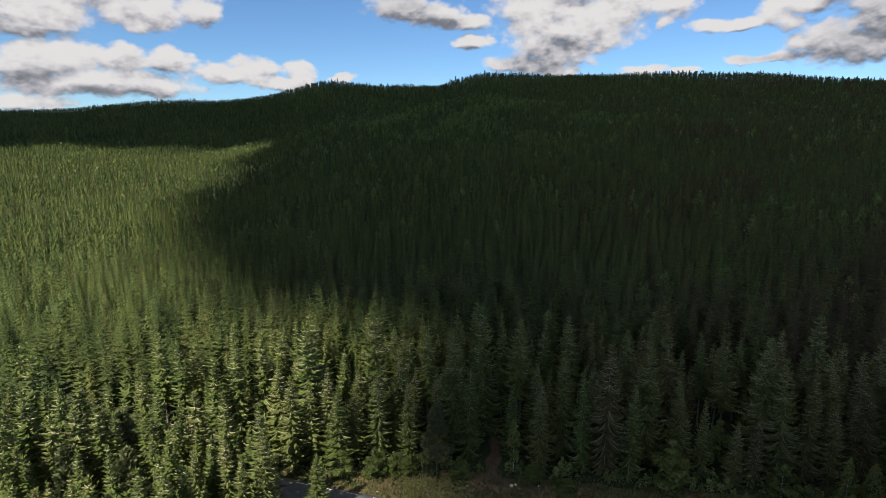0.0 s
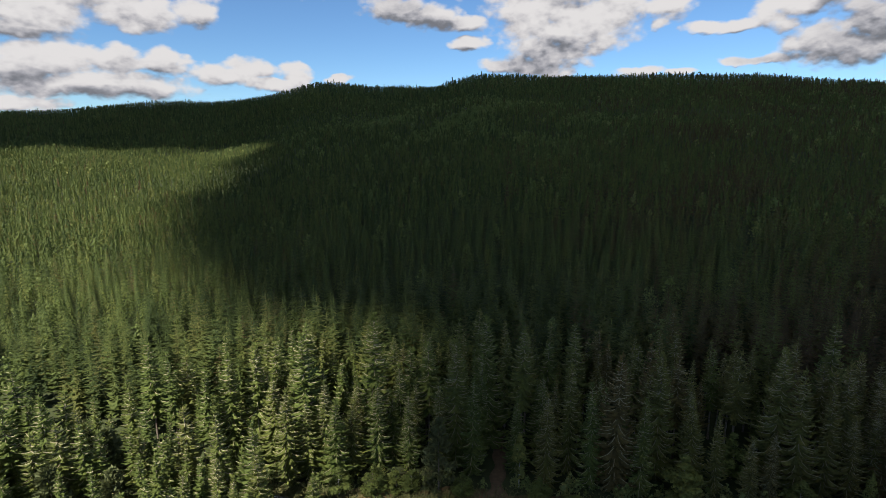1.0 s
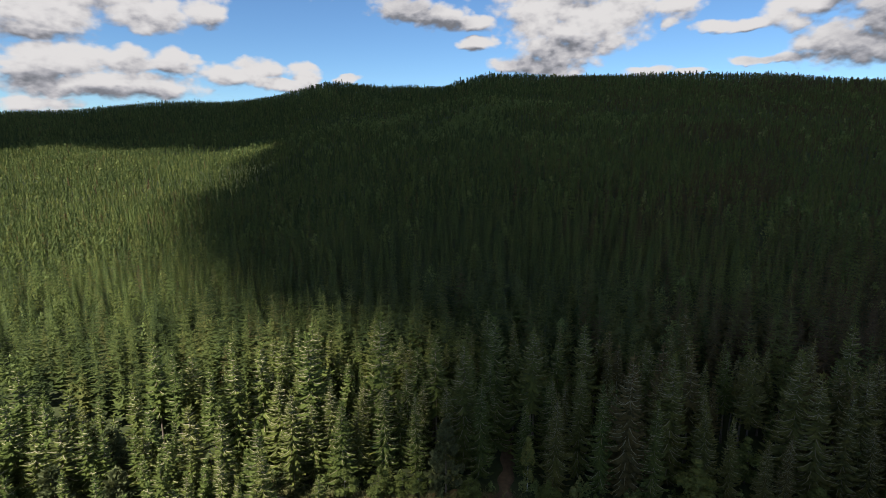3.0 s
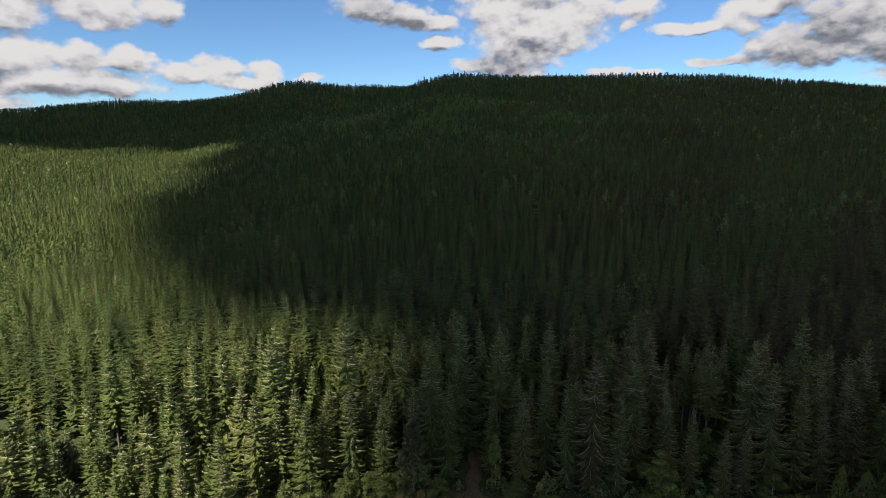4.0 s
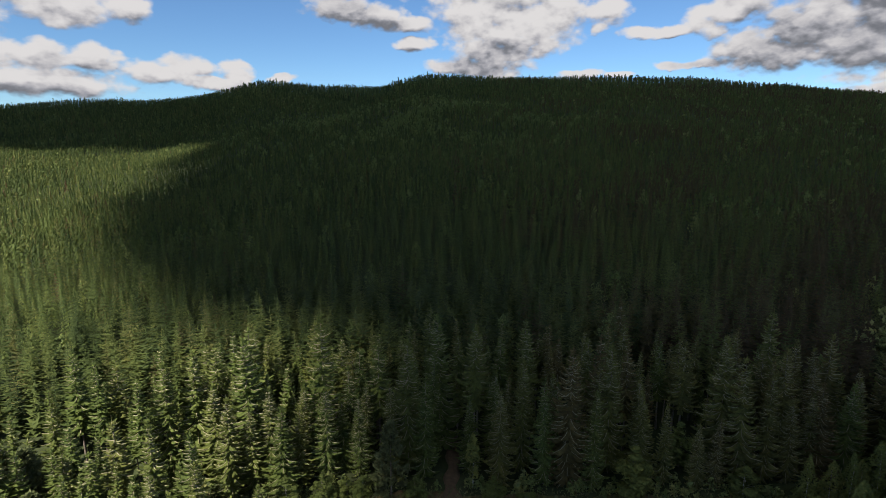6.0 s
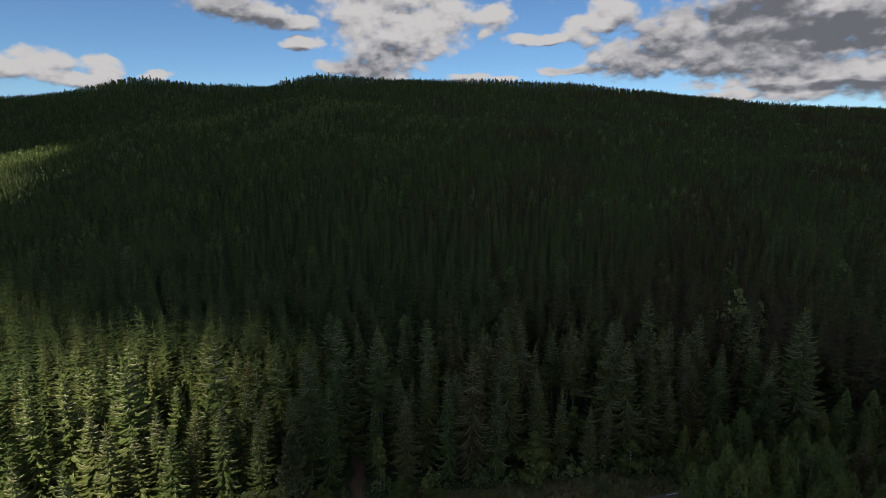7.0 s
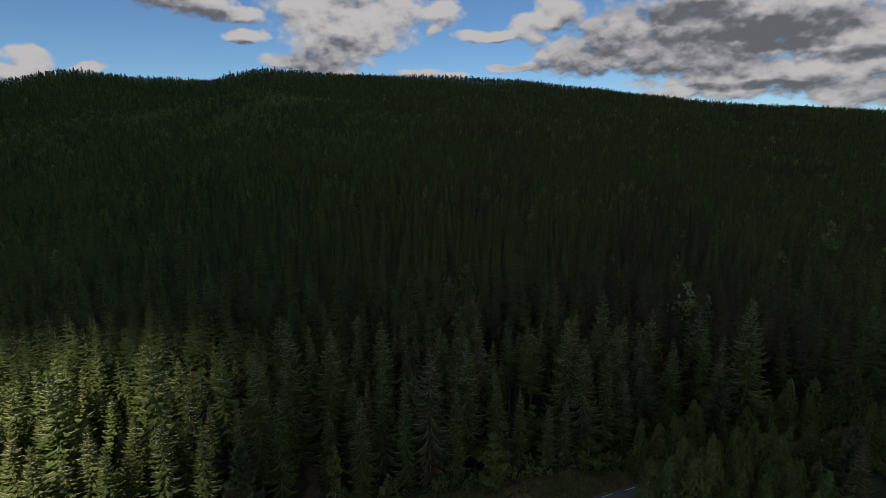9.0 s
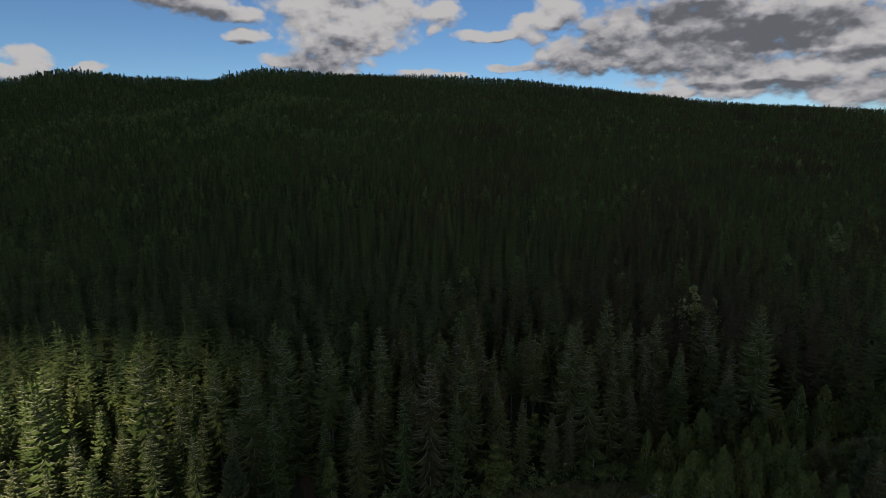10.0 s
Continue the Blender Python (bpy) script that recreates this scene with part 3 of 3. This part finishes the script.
def plant(name, templates, x, y, scale, tint, mat, label, category):
    """One joined stand of trees, too many to count."""
    z = terrain(x, y)
    pick = rng.integers(len(templates), size=len(x))
    turn = rng.uniform(0, 6.283, len(x))
    verts, tris, tints, base = [], [], [], 0
    for k, (tv, tf) in enumerate(templates):
        idx = np.nonzero(pick == k)[0]
        if not len(idx):
            continue
        c, s, sc = np.cos(turn[idx])[:, None], np.sin(turn[idx])[:, None], scale[idx][:, None]
        slim = rng.uniform(0.8, 1.2, len(idx))[:, None]
        px = (tv[None, :, 0] * c - tv[None, :, 1] * s) * sc * slim + x[idx][:, None]
        py = (tv[None, :, 0] * s + tv[None, :, 1] * c) * sc * slim + y[idx][:, None]
        pz = tv[None, :, 2] * sc + z[idx][:, None]
        verts.append(np.stack([px, py, pz], -1).reshape(-1, 3))
        off = base + np.arange(len(idx))[:, None, None] * len(tv)
        tris.append((tf[None] + off).reshape(-1, 3))
        tints.append(np.repeat(tint[idx], len(tf)))
        base += len(idx) * len(tv)
    me = mesh_of(name, np.concatenate(verts), np.concatenate(tris), mat)
    me.attributes.new("tint", "FLOAT", "FACE").data.foreach_set("value", np.concatenate(tints).astype(np.float32))
    return tagged(new(name, me), label, category, kind="stuff")


def broadleaf_zone(x, y):
    """Share of broadleaf trees: a band on the lower hill and odd ones elsewhere."""
    r, az = np.hypot(x, y), np.degrees(np.arctan2(x, y))
    middle = np.interp(az, [-12, -5, 1, 10, 18], [470, 560, 500, 450, 430])
    band = np.exp(-((r - middle) / 75) ** 2) * np.exp(-((az - 2) / 13) ** 2)
    rows = 0.5 + 0.5 * np.sin(x / 23 + 2 * np.sin(y / 31))
    return 0.02 + 0.65 * band * rows


def single(x, y):
    """The stretch along the road where each tree is a thing of its own."""
    return np.hypot(x, y) < np.where((x > 40), 106, 100)


def stands():
    front = [spruce_crown(rng, 16.2, 2.9, 1.0, 7, 2, low=0.36, wide=0.18, hang=0)[:2] for _ in range(6)]
    near = [tier_tree(rng, 15.4, 2.6, 11, 8, 0.42, 0.78, 0.65) for _ in range(7)]
    lower = [tier_tree(rng, 14.4, 2.3, 5, 5, 0.52, 0.62, 0.7) for _ in range(7)]
    mid = [tier_tree(rng, 13.8, 2.2, 3, 4, 0.62) for _ in range(6)]
    far = [tier_tree(rng, 14.0, 2.4, 2, 4, 0.66) for _ in range(5)]
    ridge = [tier_tree(rng, 15.0, 3.3, 4, 3, 0.08, 0.6) for _ in range(5)]
    leafy = [leaf_cloud(rng, 14.0, 2.6, 190, 0.4, low=0.45, pointed=0.8) for _ in range(4)]
    leafy_mid = [leaf_cloud(rng, 14.0, 2.4, 34, 0.9, low=0.6, pointed=0.8) for _ in range(5)]
    leafy_far = [leaf_cloud(rng, 15.0, 2.0, 16, 1.3, low=0.55) for _ in range(4)]
    for name, lod, leaf, spacing, r0, r1 in (("front_stand", front, leafy, 3.1, 0, 135), ("near_stand", near, leafy, 3.05, 135, 200), ("lower_stand", lower, leafy, 2.6, 200, 330), ("mid_stand", mid, leafy_mid, 2.6, 330, 500),
                                             ("far_stand", far, leafy_far, 3.1, 500, 720), ("ridge_stand", ridge, leafy_far, 5.7, 720, 1560)):
        x, y = scatter(spacing, r0, r1)
        if name == "front_stand":
            k = ~single(x, y)
            x, y = x[k], y[k]
        if name == "ridge_stand":
            az, r = np.degrees(np.arctan2(x, y)), np.hypot(x, y)
            k = r < np.interp(az, CREST[:, 0], CREST[:, 1]) + 28
            x, y = x[k], y[k]
        broad = rng.uniform(size=len(x)) < broadleaf_zone(x, y)
        patch = 0.5 + 0.5 * np.sin(x / 47 + 1) * np.sin(y / 38 + x / 90)
        brown = np.clip(np.sin(x / 31 + 2.1 * np.sin(y / 57)) * np.sin(y / 29 + 1.7 * np.sin(x / 43)), 0, 1)
        # rightwards the needles are browner, and deeper shade is put into their tint
        right_shade = np.clip((np.degrees(np.arctan2(x, y)) - 4) / 25, 0, 1)
        size = rng.normal(1.0, 0.09 if r0 > 700 else 0.09 if r1 < 340 else 0.065, len(x)) * (0.93 + 0.14 * patch)
        size = np.where(rng.uniform(size=len(x)) < 0.05, size * 1.15, size)
        tint = rng.beta(1.3, 1.7, len(x)) * 0.7 + 0.2 * patch * rng.uniform(size=len(x)) + (rng.uniform(size=len(x)) < 0.015) * 0.4
        tint = np.clip(tint + (0.24 * right_shade + (0.06 + 0.34 * right_shade) * brown) * rng.uniform(0.4, 1.6, size=len(x)), 0, 1)
        plant("spruce_" + name, lod, x[~broad], y[~broad], size[~broad], tint[~broad], MAT_FAR_SPRUCE, "dense dark green spruce forest covering the slope", "forest")
        if broad.any():
            plant("birch_" + name, leaf, x[broad], y[broad], size[broad], tint[broad], MAT_FAR_LEAF, "lighter green birches scattered among the spruces", "forest")


stands()


# trees of the wood edge: x, y, height
EDGE_SPRUCES_LEFT = [(-29.8, 84.1, 20.3), (-32.8, 82.0, 16.4), (-18.2, 79.5, 15.9), (-16.2, 77.0, 14.0), (-14.1, 79.5, 16.3),
                     (-11.5, 84.4, 21.1), (-10.4, 80.4, 17.7), (4.0, 78.9, 16.6), (-0.8, 80.6, 17.7), (-5.6, 80.5, 15.9), (7.1, 86.5, 19.6), (-26.5, 67.5, 8.5), (-17.0, 65.5, 8.0),
                     (-33.5, 69.5, 14.5), (-30.6, 68.2, 12.5), (-37.5, 71.5, 15.5), (-36.0, 67.0, 14.0), (-29.0, 65.5, 10.0), (-41.5, 73.5, 16.0),
                     (-23.6, 64.5, 15.0), (-25.8, 66.2, 16.5), (-22.4, 61.6, 13.0), (-27.4, 63.2, 16.5), (-24.6, 59.6, 14.5), (-28.6, 66.8, 15.5), (-30.5, 61.0, 15.5)]
EDGE_SPRUCES_RIGHT = [(21.1, 75.6, 18.9), (24.6, 75.7, 18.4), (27.7, 73.9, 17.1), (35.5, 75.2, 18.6), (38.4, 74.0, 14.1), (42.5, 72.2, 12.3), (45.0, 72.0, 13.3), (52.9, 72.6, 19.0),
                      (61.2, 75.0, 20.5), (10.8, 80.2, 16.0), (18.7, 79.9, 19.8), (31.5, 78.0, 17.5), (48.5, 77.0, 18.0), (41.0, 66.2, 4.0),
                      (69.6, 54.6, 8.5), (71.6, 56.6, 7.0), (70.8, 50.6, 9.0), (73.6, 54.0, 8.0), (75.2, 56.6, 6.0), (68.6, 47.6, 9.5), (80.5, 54.0, 6.5), (72.6, 46.6, 10.0)]
EDGE_SPRUCES_PALE = [(-26.3, 81.4, 18.6), (-23.4, 77.3, 18.3), (14.8, 77.0, 17.4), (-20.5, 78.6, 15.5)]
EDGE_BROADLEAF = [(-15.3, 76.6, 4.6), (-10.3, 76.5, 4.8), (-7.1, 77.5, 8.5), (2.2, 76.3, 8.9), (13.2, 75.7, 8.3), (17.5, 73.7, 4.3), (-5.0, 77.7, 8.2), (32.6, 74.1, 19.1),
                  (47.7, 71.7, 13.5), (53.7, 68.5, 10.6), (42.6, 79.7, 18.1), (27.4, 84.9, 20.4), (57.0, 68.9, 10.5), (63.6, 68.9, 11.4), (83.9, 66.5, 8.0), (70.0, 69.0, 12.5), (-34, 70.0, 9.0), (66.5, 66.8, 9.0), (73.5, 67.0, 10.0), (79.5, 67.5, 9.0), (90.5, 65.5, 10.0), (95.0, 64.5, 11.0)]


def roadside_bushes():
    """Young birches in rows on both sides of the road."""
    spots = []
    for row, (back, low, high) in enumerate(((1.7, 8.0, 9.8), (4.2, 8.4, 10.4), (6.8, 7.6, 9.8), (9.4, 7.0, 9.0), (12.0, 6.5, 8.5))):
        for px in np.arange(47.5 + 0.9 * row, 67.0, 2.5):
            py = float(road_y(px)) - ROAD_WIDTH - back + rng.uniform(-0.8, 0.8)
            spots.append((px + rng.uniform(-0.6, 0.6), py, rng.uniform(low, high)))
        for px in np.arange(86.5 + row, 98.0, 2.8):
            py = float(road_y(px)) - ROAD_WIDTH - back - 1.0 + rng.uniform(-1.0, 1.0)
            spots.append((px + rng.uniform(-0.8, 0.8), py, rng.uniform(0.78, 1.0) * high))
    spots += [(72.0, 55.8, 7.4), (74.2, 54.8, 7.6), (76.4, 55.8, 6.8), (78.6, 56.2, 6.2), (77.2, 53.4, 8.0), (80.0, 54.8, 6.6), (70.2, 57.2, 6.8), (73.4, 57.4, 5.6)]
    for px in np.arange(54.0, 98.0, 2.4):
        spots.append((px + rng.uniform(-0.7, 0.7), float(road_y(px)) + rng.uniform(1.2, 3.2), rng.uniform(5.5, 9.5)))
    return spots


def place(kinds, spots, used, least=0.62, slim=1.0):
    """Puts a thing of one of the kinds on each spot (x, y, height)."""
    for i, (px, py, ph) in enumerate(spots):
        k = int(rng.integers(len(kinds)))
        thing, tall = kinds[k]
        s = ph / tall
        w = slim * max(s, least if ph > 4.2 else 0.4) * rng.uniform(0.9, 1.1)
        m = pose(px, py, float(terrain(px, py)), rng.uniform(-1.5, 1.5), rng.uniform(-1.5, 1.5), rng.uniform(0, 360)) @ Matrix.Diagonal((w, w, s, 1))
        if thing.name not in used:
            used.add(thing.name)
            thing.matrix_basis = m
            ob = thing
        else:
            ob = copy_thing(thing, m)
        # same rightward tint: browner needles plus shade held in the colour
        tint = 0.15 + 0.55 * rng.beta(2, 2) + 0.36 * min(1, max(0, (px - 4) / 26)) * rng.uniform(0.4, 1.4)
        for child in ob.children:
            child.color = (min(1, tint), 0, 0, 1)


def near_trees():
    used = set()
    spruces = [(spruce_thing(18.0, 3.6, "tall dense green spruce with drooping boughs"), 18.0), (spruce_thing(18.0, 3.2, "slender green spruce with drooping boughs"), 18.0),
               (spruce_thing(17.0, 3.9, "broad green spruce with pale bare boughs", 0.7), 17.0), (spruce_thing(18.5, 3.5, "tall spruce with sparse greyish boughs", 0.88, 0.9), 18.5)]
    inner = [(spruce_thing(18.0, 3.5, "tall green spruce close among others in the wood", 0.28, low=0.36), 18.0), (spruce_thing(18.0, 3.0, "slender green spruce close among others in the wood", 0.25, low=0.36), 18.0),
             (spruce_thing(17.0, 3.7, "broad green spruce with some pale boughs in the wood", 0.45, low=0.36), 17.0), (spruce_thing(18.0, 3.2, "dense spruce with dark green boughs in the wood", 0.15, low=0.36), 18.0)]
    birches = [(birch_thing(12.0, 2.5, "bushy green birch at the edge of the wood", count=2200), 12.0), (birch_thing(12.0, 2.8, "rounded green broadleaf tree at the edge of the wood", MAT_BARK, 2300, 0.8, 0.08, "broadleaf"), 12.0)]
    bushes = [(birch_thing(8.0, 1.75, "dense pointed young birch beside the road", MAT_BIRCH, 1900, leaf=0.22, young=True), 8.0), (birch_thing(8.0, 2.0, "bushy young green birch beside the road", MAT_BIRCH, 2100, leaf=0.22, young=True), 8.0),
              (birch_thing(8.0, 1.5, "slender young green birch beside the road", MAT_BIRCH, 1600, leaf=0.22, young=True), 8.0)]
    pines = [(pine_thing(11.0, 2.8, "soft broad young pine at the edge of the wood"), 11.0)]
    slim = birch_thing(8.8, 1.35, "slim birch with a white trunk at the wood edge", MAT_BIRCH, 1300, 0.6, 0.28)
    slim.matrix_basis = pose(10.7, 75.6, 0.0, 0, 0, 40)
    place(spruces, EDGE_SPRUCES_LEFT + EDGE_SPRUCES_RIGHT, used, slim=0.95)
    place(spruces[3:], EDGE_SPRUCES_PALE, used, slim=1.05)
    place(birches, [(a, b - 2.6, c) for a, b, c in EDGE_BROADLEAF], used, 0.85)
    place(bushes, roadside_bushes(), used)
    place(pines, [(-1.0, 75.2, 11.2), (76.0, 66.7, 8.5), (69.0, 66.0, 11.5), (75.6, 49.4, 11.0), (78.6, 51.4, 10.0), (-35.0, 57.0, 11.0), (-41.0, 50.0, 12.0), (-31.5, 61.5, 9.0), (-39.0, 61.0, 12.5), (-45.0, 60.0, 13.5), (-36.5, 53.5, 11.5), (-48.5, 66.5, 14.0), (-33.0, 58.5, 10.0), (-42.5, 66.5, 14.5)], used)
    taken = np.array([p[:2] for p in EDGE_SPRUCES_LEFT + EDGE_SPRUCES_RIGHT + EDGE_SPRUCES_PALE + EDGE_BROADLEAF] + [(10.7, 75.6), (-1.0, 77.1), (-35, 57), (-41, 50), (-31.5, 61.5), (-39, 61), (-45, 60), (-36.5, 53.5), (-48.5, 66.5), (-33, 58.5), (-42.5, 66.5)])
    x, y = scatter(3.3, 38, 119)
    nx, ny = scatter(2.6, 38, 119)
    back, fore = y > road_y(x), ny < road_y(nx)
    x, y = np.concatenate([x[back], nx[fore]]), np.concatenate([y[back], ny[fore]])
    x, y = x[single(x, y)], y[single(x, y)]
    clear = np.min(np.hypot(x[:, None] - taken[:, 0], y[:, None] - taken[:, 1]), 1) > 2.2
    front = (x > -32) & (x < 66) & (y < road_y(x) + verge(x) + 5.5) & (y > road_y(x))
    x, y = x[clear & ~front], y[clear & ~front]
    heights = np.clip(rng.normal(16.4, 2.1, len(x)), 11, 21)
    near_side = y < road_y(x)
    heights = np.where(near_side, heights * 0.93, heights)
    outer = (y > road_y(x)) & ((y < road_y(x) + verge(x) + 10) | (x > 60)) & (x > -30)
    for kinds, part_of in ((spruces, outer), (inner, ~outer)):
        place(kinds, list(zip(x[part_of].tolist(), y[part_of].tolist(), heights[part_of].tolist())), used)


near_trees()


# ---- the roadside: paint, post, stones, path, grass ----
def bm_object(name, bm, mat, parent=None):
    me = bpy.data.meshes.new(name)
    bm.to_mesh(me)
    bm.free()
    me.materials.append(mat)
    ob = new(name, me)
    ob.parent = parent
    return ob


def slab(bm, corners, z0, z1):
    low = [bm.verts.new((x, y, z0)) for x, y in corners]
    top = [bm.verts.new((x, y, z1)) for x, y in corners]
    bm.faces.new(top)
    for i in range(len(corners)):
        j = (i + 1) % len(corners)
        bm.faces.new((low[i], low[j], top[j], top[i]))


def road_z(x, s):
    """Height of the road's face at x, s of the way from its near to its far edge."""
    y = road_y(x) - ROAD_WIDTH - 0.3 + s * (ROAD_WIDTH + 0.65)
    return float(terrain(x, y)) + 0.12 + 0.05 * (1 - (2 * s - 1) ** 2)


def dashes():
    for inset, s, start in ((0.1, 0.95, -61.3), (ROAD_WIDTH - 0.1, 0.05, -60.0)):
        for x0 in np.arange(start, 120, 3.95):
            bm = bmesh.new()
            x1 = x0 + 1.9
            a, b = float(road_y(x0)) - inset, float(road_y(x1)) - inset
            z = max(road_z(x0, s), road_z(x1, s))
            slab(bm, [(x0, a - 0.09), (x1, b - 0.09), (x1, b + 0.09), (x0, a + 0.09)], z - 0.02, z + 0.006)
            bm_object("edge_dash", bm, MAT_PAINT, road)


# small dark rounded patches lying on the asphalt
def dark_patches():
    for px, py, w in ((-23.6, 71.9, 0.75), (-19.4, 70.6, 0.7), (-34.0, 74.8, 0.8)):
        bm = bmesh.new()
        s = (py - float(road_y(px)) + ROAD_WIDTH + 0.3) / (ROAD_WIDTH + 0.65)
        z = road_z(px, s) + 0.004
        slab(bm, [(px + w * (1 + 0.2 * math.sin(5 * a)) * math.cos(a), py + 0.35 * w * (1 + 0.25 * math.sin(3 * a)) * math.sin(a)) for a in np.linspace(0, 6.283, 15)[:-1]], z - 0.03, z + 0.004)
        bm_object("tar_patch", bm, MAT_DARK, road)


def stone(px, py, size):
    bm = bmesh.new()
    bmesh.ops.create_icosphere(bm, subdivisions=2, radius=size)
    for v in bm.verts:
        v.co *= 1 + 0.28 * noise.noise(v.co * 2.2 / size + Vector((px, py, 0)))
        v.co.z *= 0.7
    ob = bm_object("stone", bm, MAT_STONE)
    ob.location = (px, py, float(terrain(px, py)) + 0.05 + size * 0.3)
    tagged(ob, "pale rounded stone lying on the grass verge", "stone", "stones on the verge")


def marker_post(px, py):
    top = tagged(new("marker_post"), "slim white roadside marker post leaning in the grass", "marker post")
    bm = bmesh.new()
    bmesh.ops.create_cone(bm, cap_ends=True, segments=10, radius1=0.05, radius2=0.04, depth=1.5)
    bm_object("post", bm, MAT_POST, top)
    bm = bmesh.new()
    bmesh.ops.create_cone(bm, cap_ends=True, segments=10, radius1=0.056, radius2=0.056, depth=0.16, matrix=Matrix.Translation((0, 0, 0.5)))
    tagged(bm_object("band", bm, MAT_DARK, top), "dark band near the top")
    top.matrix_basis = pose(px, py, float(terrain(px, py)) + 0.78, 8, 0, 20)


def dirt_path():
    ys = np.arange(72.5, 90.0, 0.5)
    mid = 7.6 + 0.10 * (ys - 74) + 0.3 * np.sin(ys / 2.1)
    half = 1.0 + 0.25 * np.sin(ys * 1.3) + 0.5 * np.clip((75.5 - ys) / 3, 0, 1)
    rows = []
    for q, dz in ((-1.05, -0.2), (-1, 0.07), (-0.4, 0.05), (0.4, 0.05), (1, 0.07), (1.05, -0.2)):
        x = mid + q * half
        rows.append(np.stack([x, ys, terrain(x, ys) + dz + 0.03], -1))
    g = np.array(rows)
    n, m = g.shape[:2]
    i, j = np.meshgrid(np.arange(n - 1), np.arange(m - 1), indexing="ij")
    quads = np.stack([i * m + j, (i + 1) * m + j, (i + 1) * m + j + 1, i * m + j + 1], -1).reshape(-1, 4)
    tagged(new("dirt_path", mesh_of("dirt_path", g.reshape(-1, 3), quads, MAT_DIRT, True)), "reddish brown dirt path leading into the wood", "path", kind="structure")


def grass_and_scrub():
    """Tufts on the verge and low scrub at the foot of the wood."""
    n = 9000
    x = rng.uniform(-34, 58, n)
    y = road_y(x) + rng.uniform(0.5, 1.0, n) * (verge(x) + 1.5) * rng.uniform(0, 1, n) + 0.5
    z = terrain(x, y) + 0.05
    verts, tris = [], []
    for k in range(3):
        a, hgt = rng.uniform(0, 6.283, n), rng.uniform(0.12, 0.42, n)
        w = rng.uniform(0.05, 0.14, n)
        dx, dy = np.cos(a), np.sin(a)
        p = np.stack([np.stack([x - dx * w, y - dy * w, z], -1), np.stack([x + dx * w, y + dy * w, z], -1), np.stack([x - dy * hgt * 0.5, y + dx * hgt * 0.5, z + hgt], -1)], 1).reshape(-1, 3)
        base = k * 3 * n
        verts.append(p)
        tris.append(np.arange(3 * n).reshape(-1, 3) + base)
    me = mesh_of("grass", np.concatenate(verts), np.concatenate(tris), MAT_GRASS)
    tagged(new("grass", me), "tufts of dry green and straw coloured grass on the verge", "grass", kind="stuff")
    tv, tf = leaf_cloud(rng, 1.5, 0.9, 60, 0.24, low=0.05)
    xs2 = rng.uniform(-34, 58, 130)
    ys2 = road_y(xs2) + verge(xs2) + rng.uniform(-0.4, 2.8, 130)
    keep = np.abs(xs2 - 7.6) > 1.8
    plant("scrub", [(tv, tf)], xs2[keep], ys2[keep], rng.uniform(0.5, 1.5, int(keep.sum())), rng.uniform(0, 1, int(keep.sum())), MAT_FAR_LEAF, "low green scrub at the foot of the wood", "scrub")


MAT_GRASS = surface("dry_grass", lambda t: ramp_of(t, noise_tex(t, 0.5, 5.0), [(0.3, (0.07, 0.085, 0.03)), (0.55, (0.13, 0.13, 0.05)), (0.75, (0.19, 0.15, 0.085))]), 0.9)
dirt_path()
grass_and_scrub()
marker_post(41.6, 66.6)
for spot in ((10.0, 72.0, 0.30), (10.6, 72.2, 0.22), (3.5, 71.9, 0.20), (14.0, 71.9, 0.17), (-9.5, 70.6, 0.16)):
    stone(*spot)
dashes()
dark_patches()


# ---- the cloud behind the camera that shades most of the wood ----
def shading_cloud(alt=1900.0):
    ys = np.concatenate([np.arange(-120, 680, 8.0), np.arange(680, 1700, 40.0)])
    # where its edge falls on the tree tops
    edge = np.interp(ys, [-120, 0, 50, 67, 82, 95, 104, 113, 118, 124, 147, 198, 240, 266, 306, 373, 450, 521, 550, 582, 612, 640], [0, -20, -20, -17, -9, -8, -14, -34, -49, -61, -74, -97, -119, -127, -131, -134, -134, -132, -170, -236, -330, -1500])
    edge = edge + 4 * np.sin(ys / 17) + 3 * np.sin(ys / 7.3 + 1)
    cols = np.concatenate([[0, 0.004, 0.012, 0.025, 0.045], np.linspace(0.075, 0.93, 34), [0.97, 1.0]])
    gx = edge[:, None] + cols[None] * (3600 - edge[:, None])
    gy = np.repeat(ys[:, None], len(cols), 1)
    rim = np.sqrt(np.clip(np.minimum(cols * 12, (1 - cols) * 12), 0, 1))[None] * np.sqrt(np.clip(np.minimum(ys + 120, 1660 - ys) / 120, 0, 1))[:, None]
    lump = 0.6 + 0.4 * np.sin(gx / 63) * np.sin(gy / 51 + 1) + 0.25 * np.sin(gx / 27 + gy / 31)
    lean = np.array(TO_SUN) * alt / TO_SUN.z
    n, m = gx.shape
    up = np.stack([gx + lean[0], gy + lean[1], 15 + alt + 140 * rim * lump], -1).reshape(-1, 3)
    dn = np.stack([gx + lean[0], gy + lean[1], 15 + alt - 25 * rim * lump], -1).reshape(-1, 3)
    i, j = np.meshgrid(np.arange(n - 1), np.arange(m - 1), indexing="ij")
    q = np.stack([i * m + j, i * m + j + 1, (i + 1) * m + j + 1, (i + 1) * m + j], -1).reshape(-1, 4)
    me = mesh_of("cloud", np.concatenate([up, dn]), np.concatenate([q, q[:, ::-1] + n * m]), MAT_CLOUD, True)
    tagged(new("cloud", me), "broad grey cumulus cloud that shades the wood", "cloud")


shading_cloud()
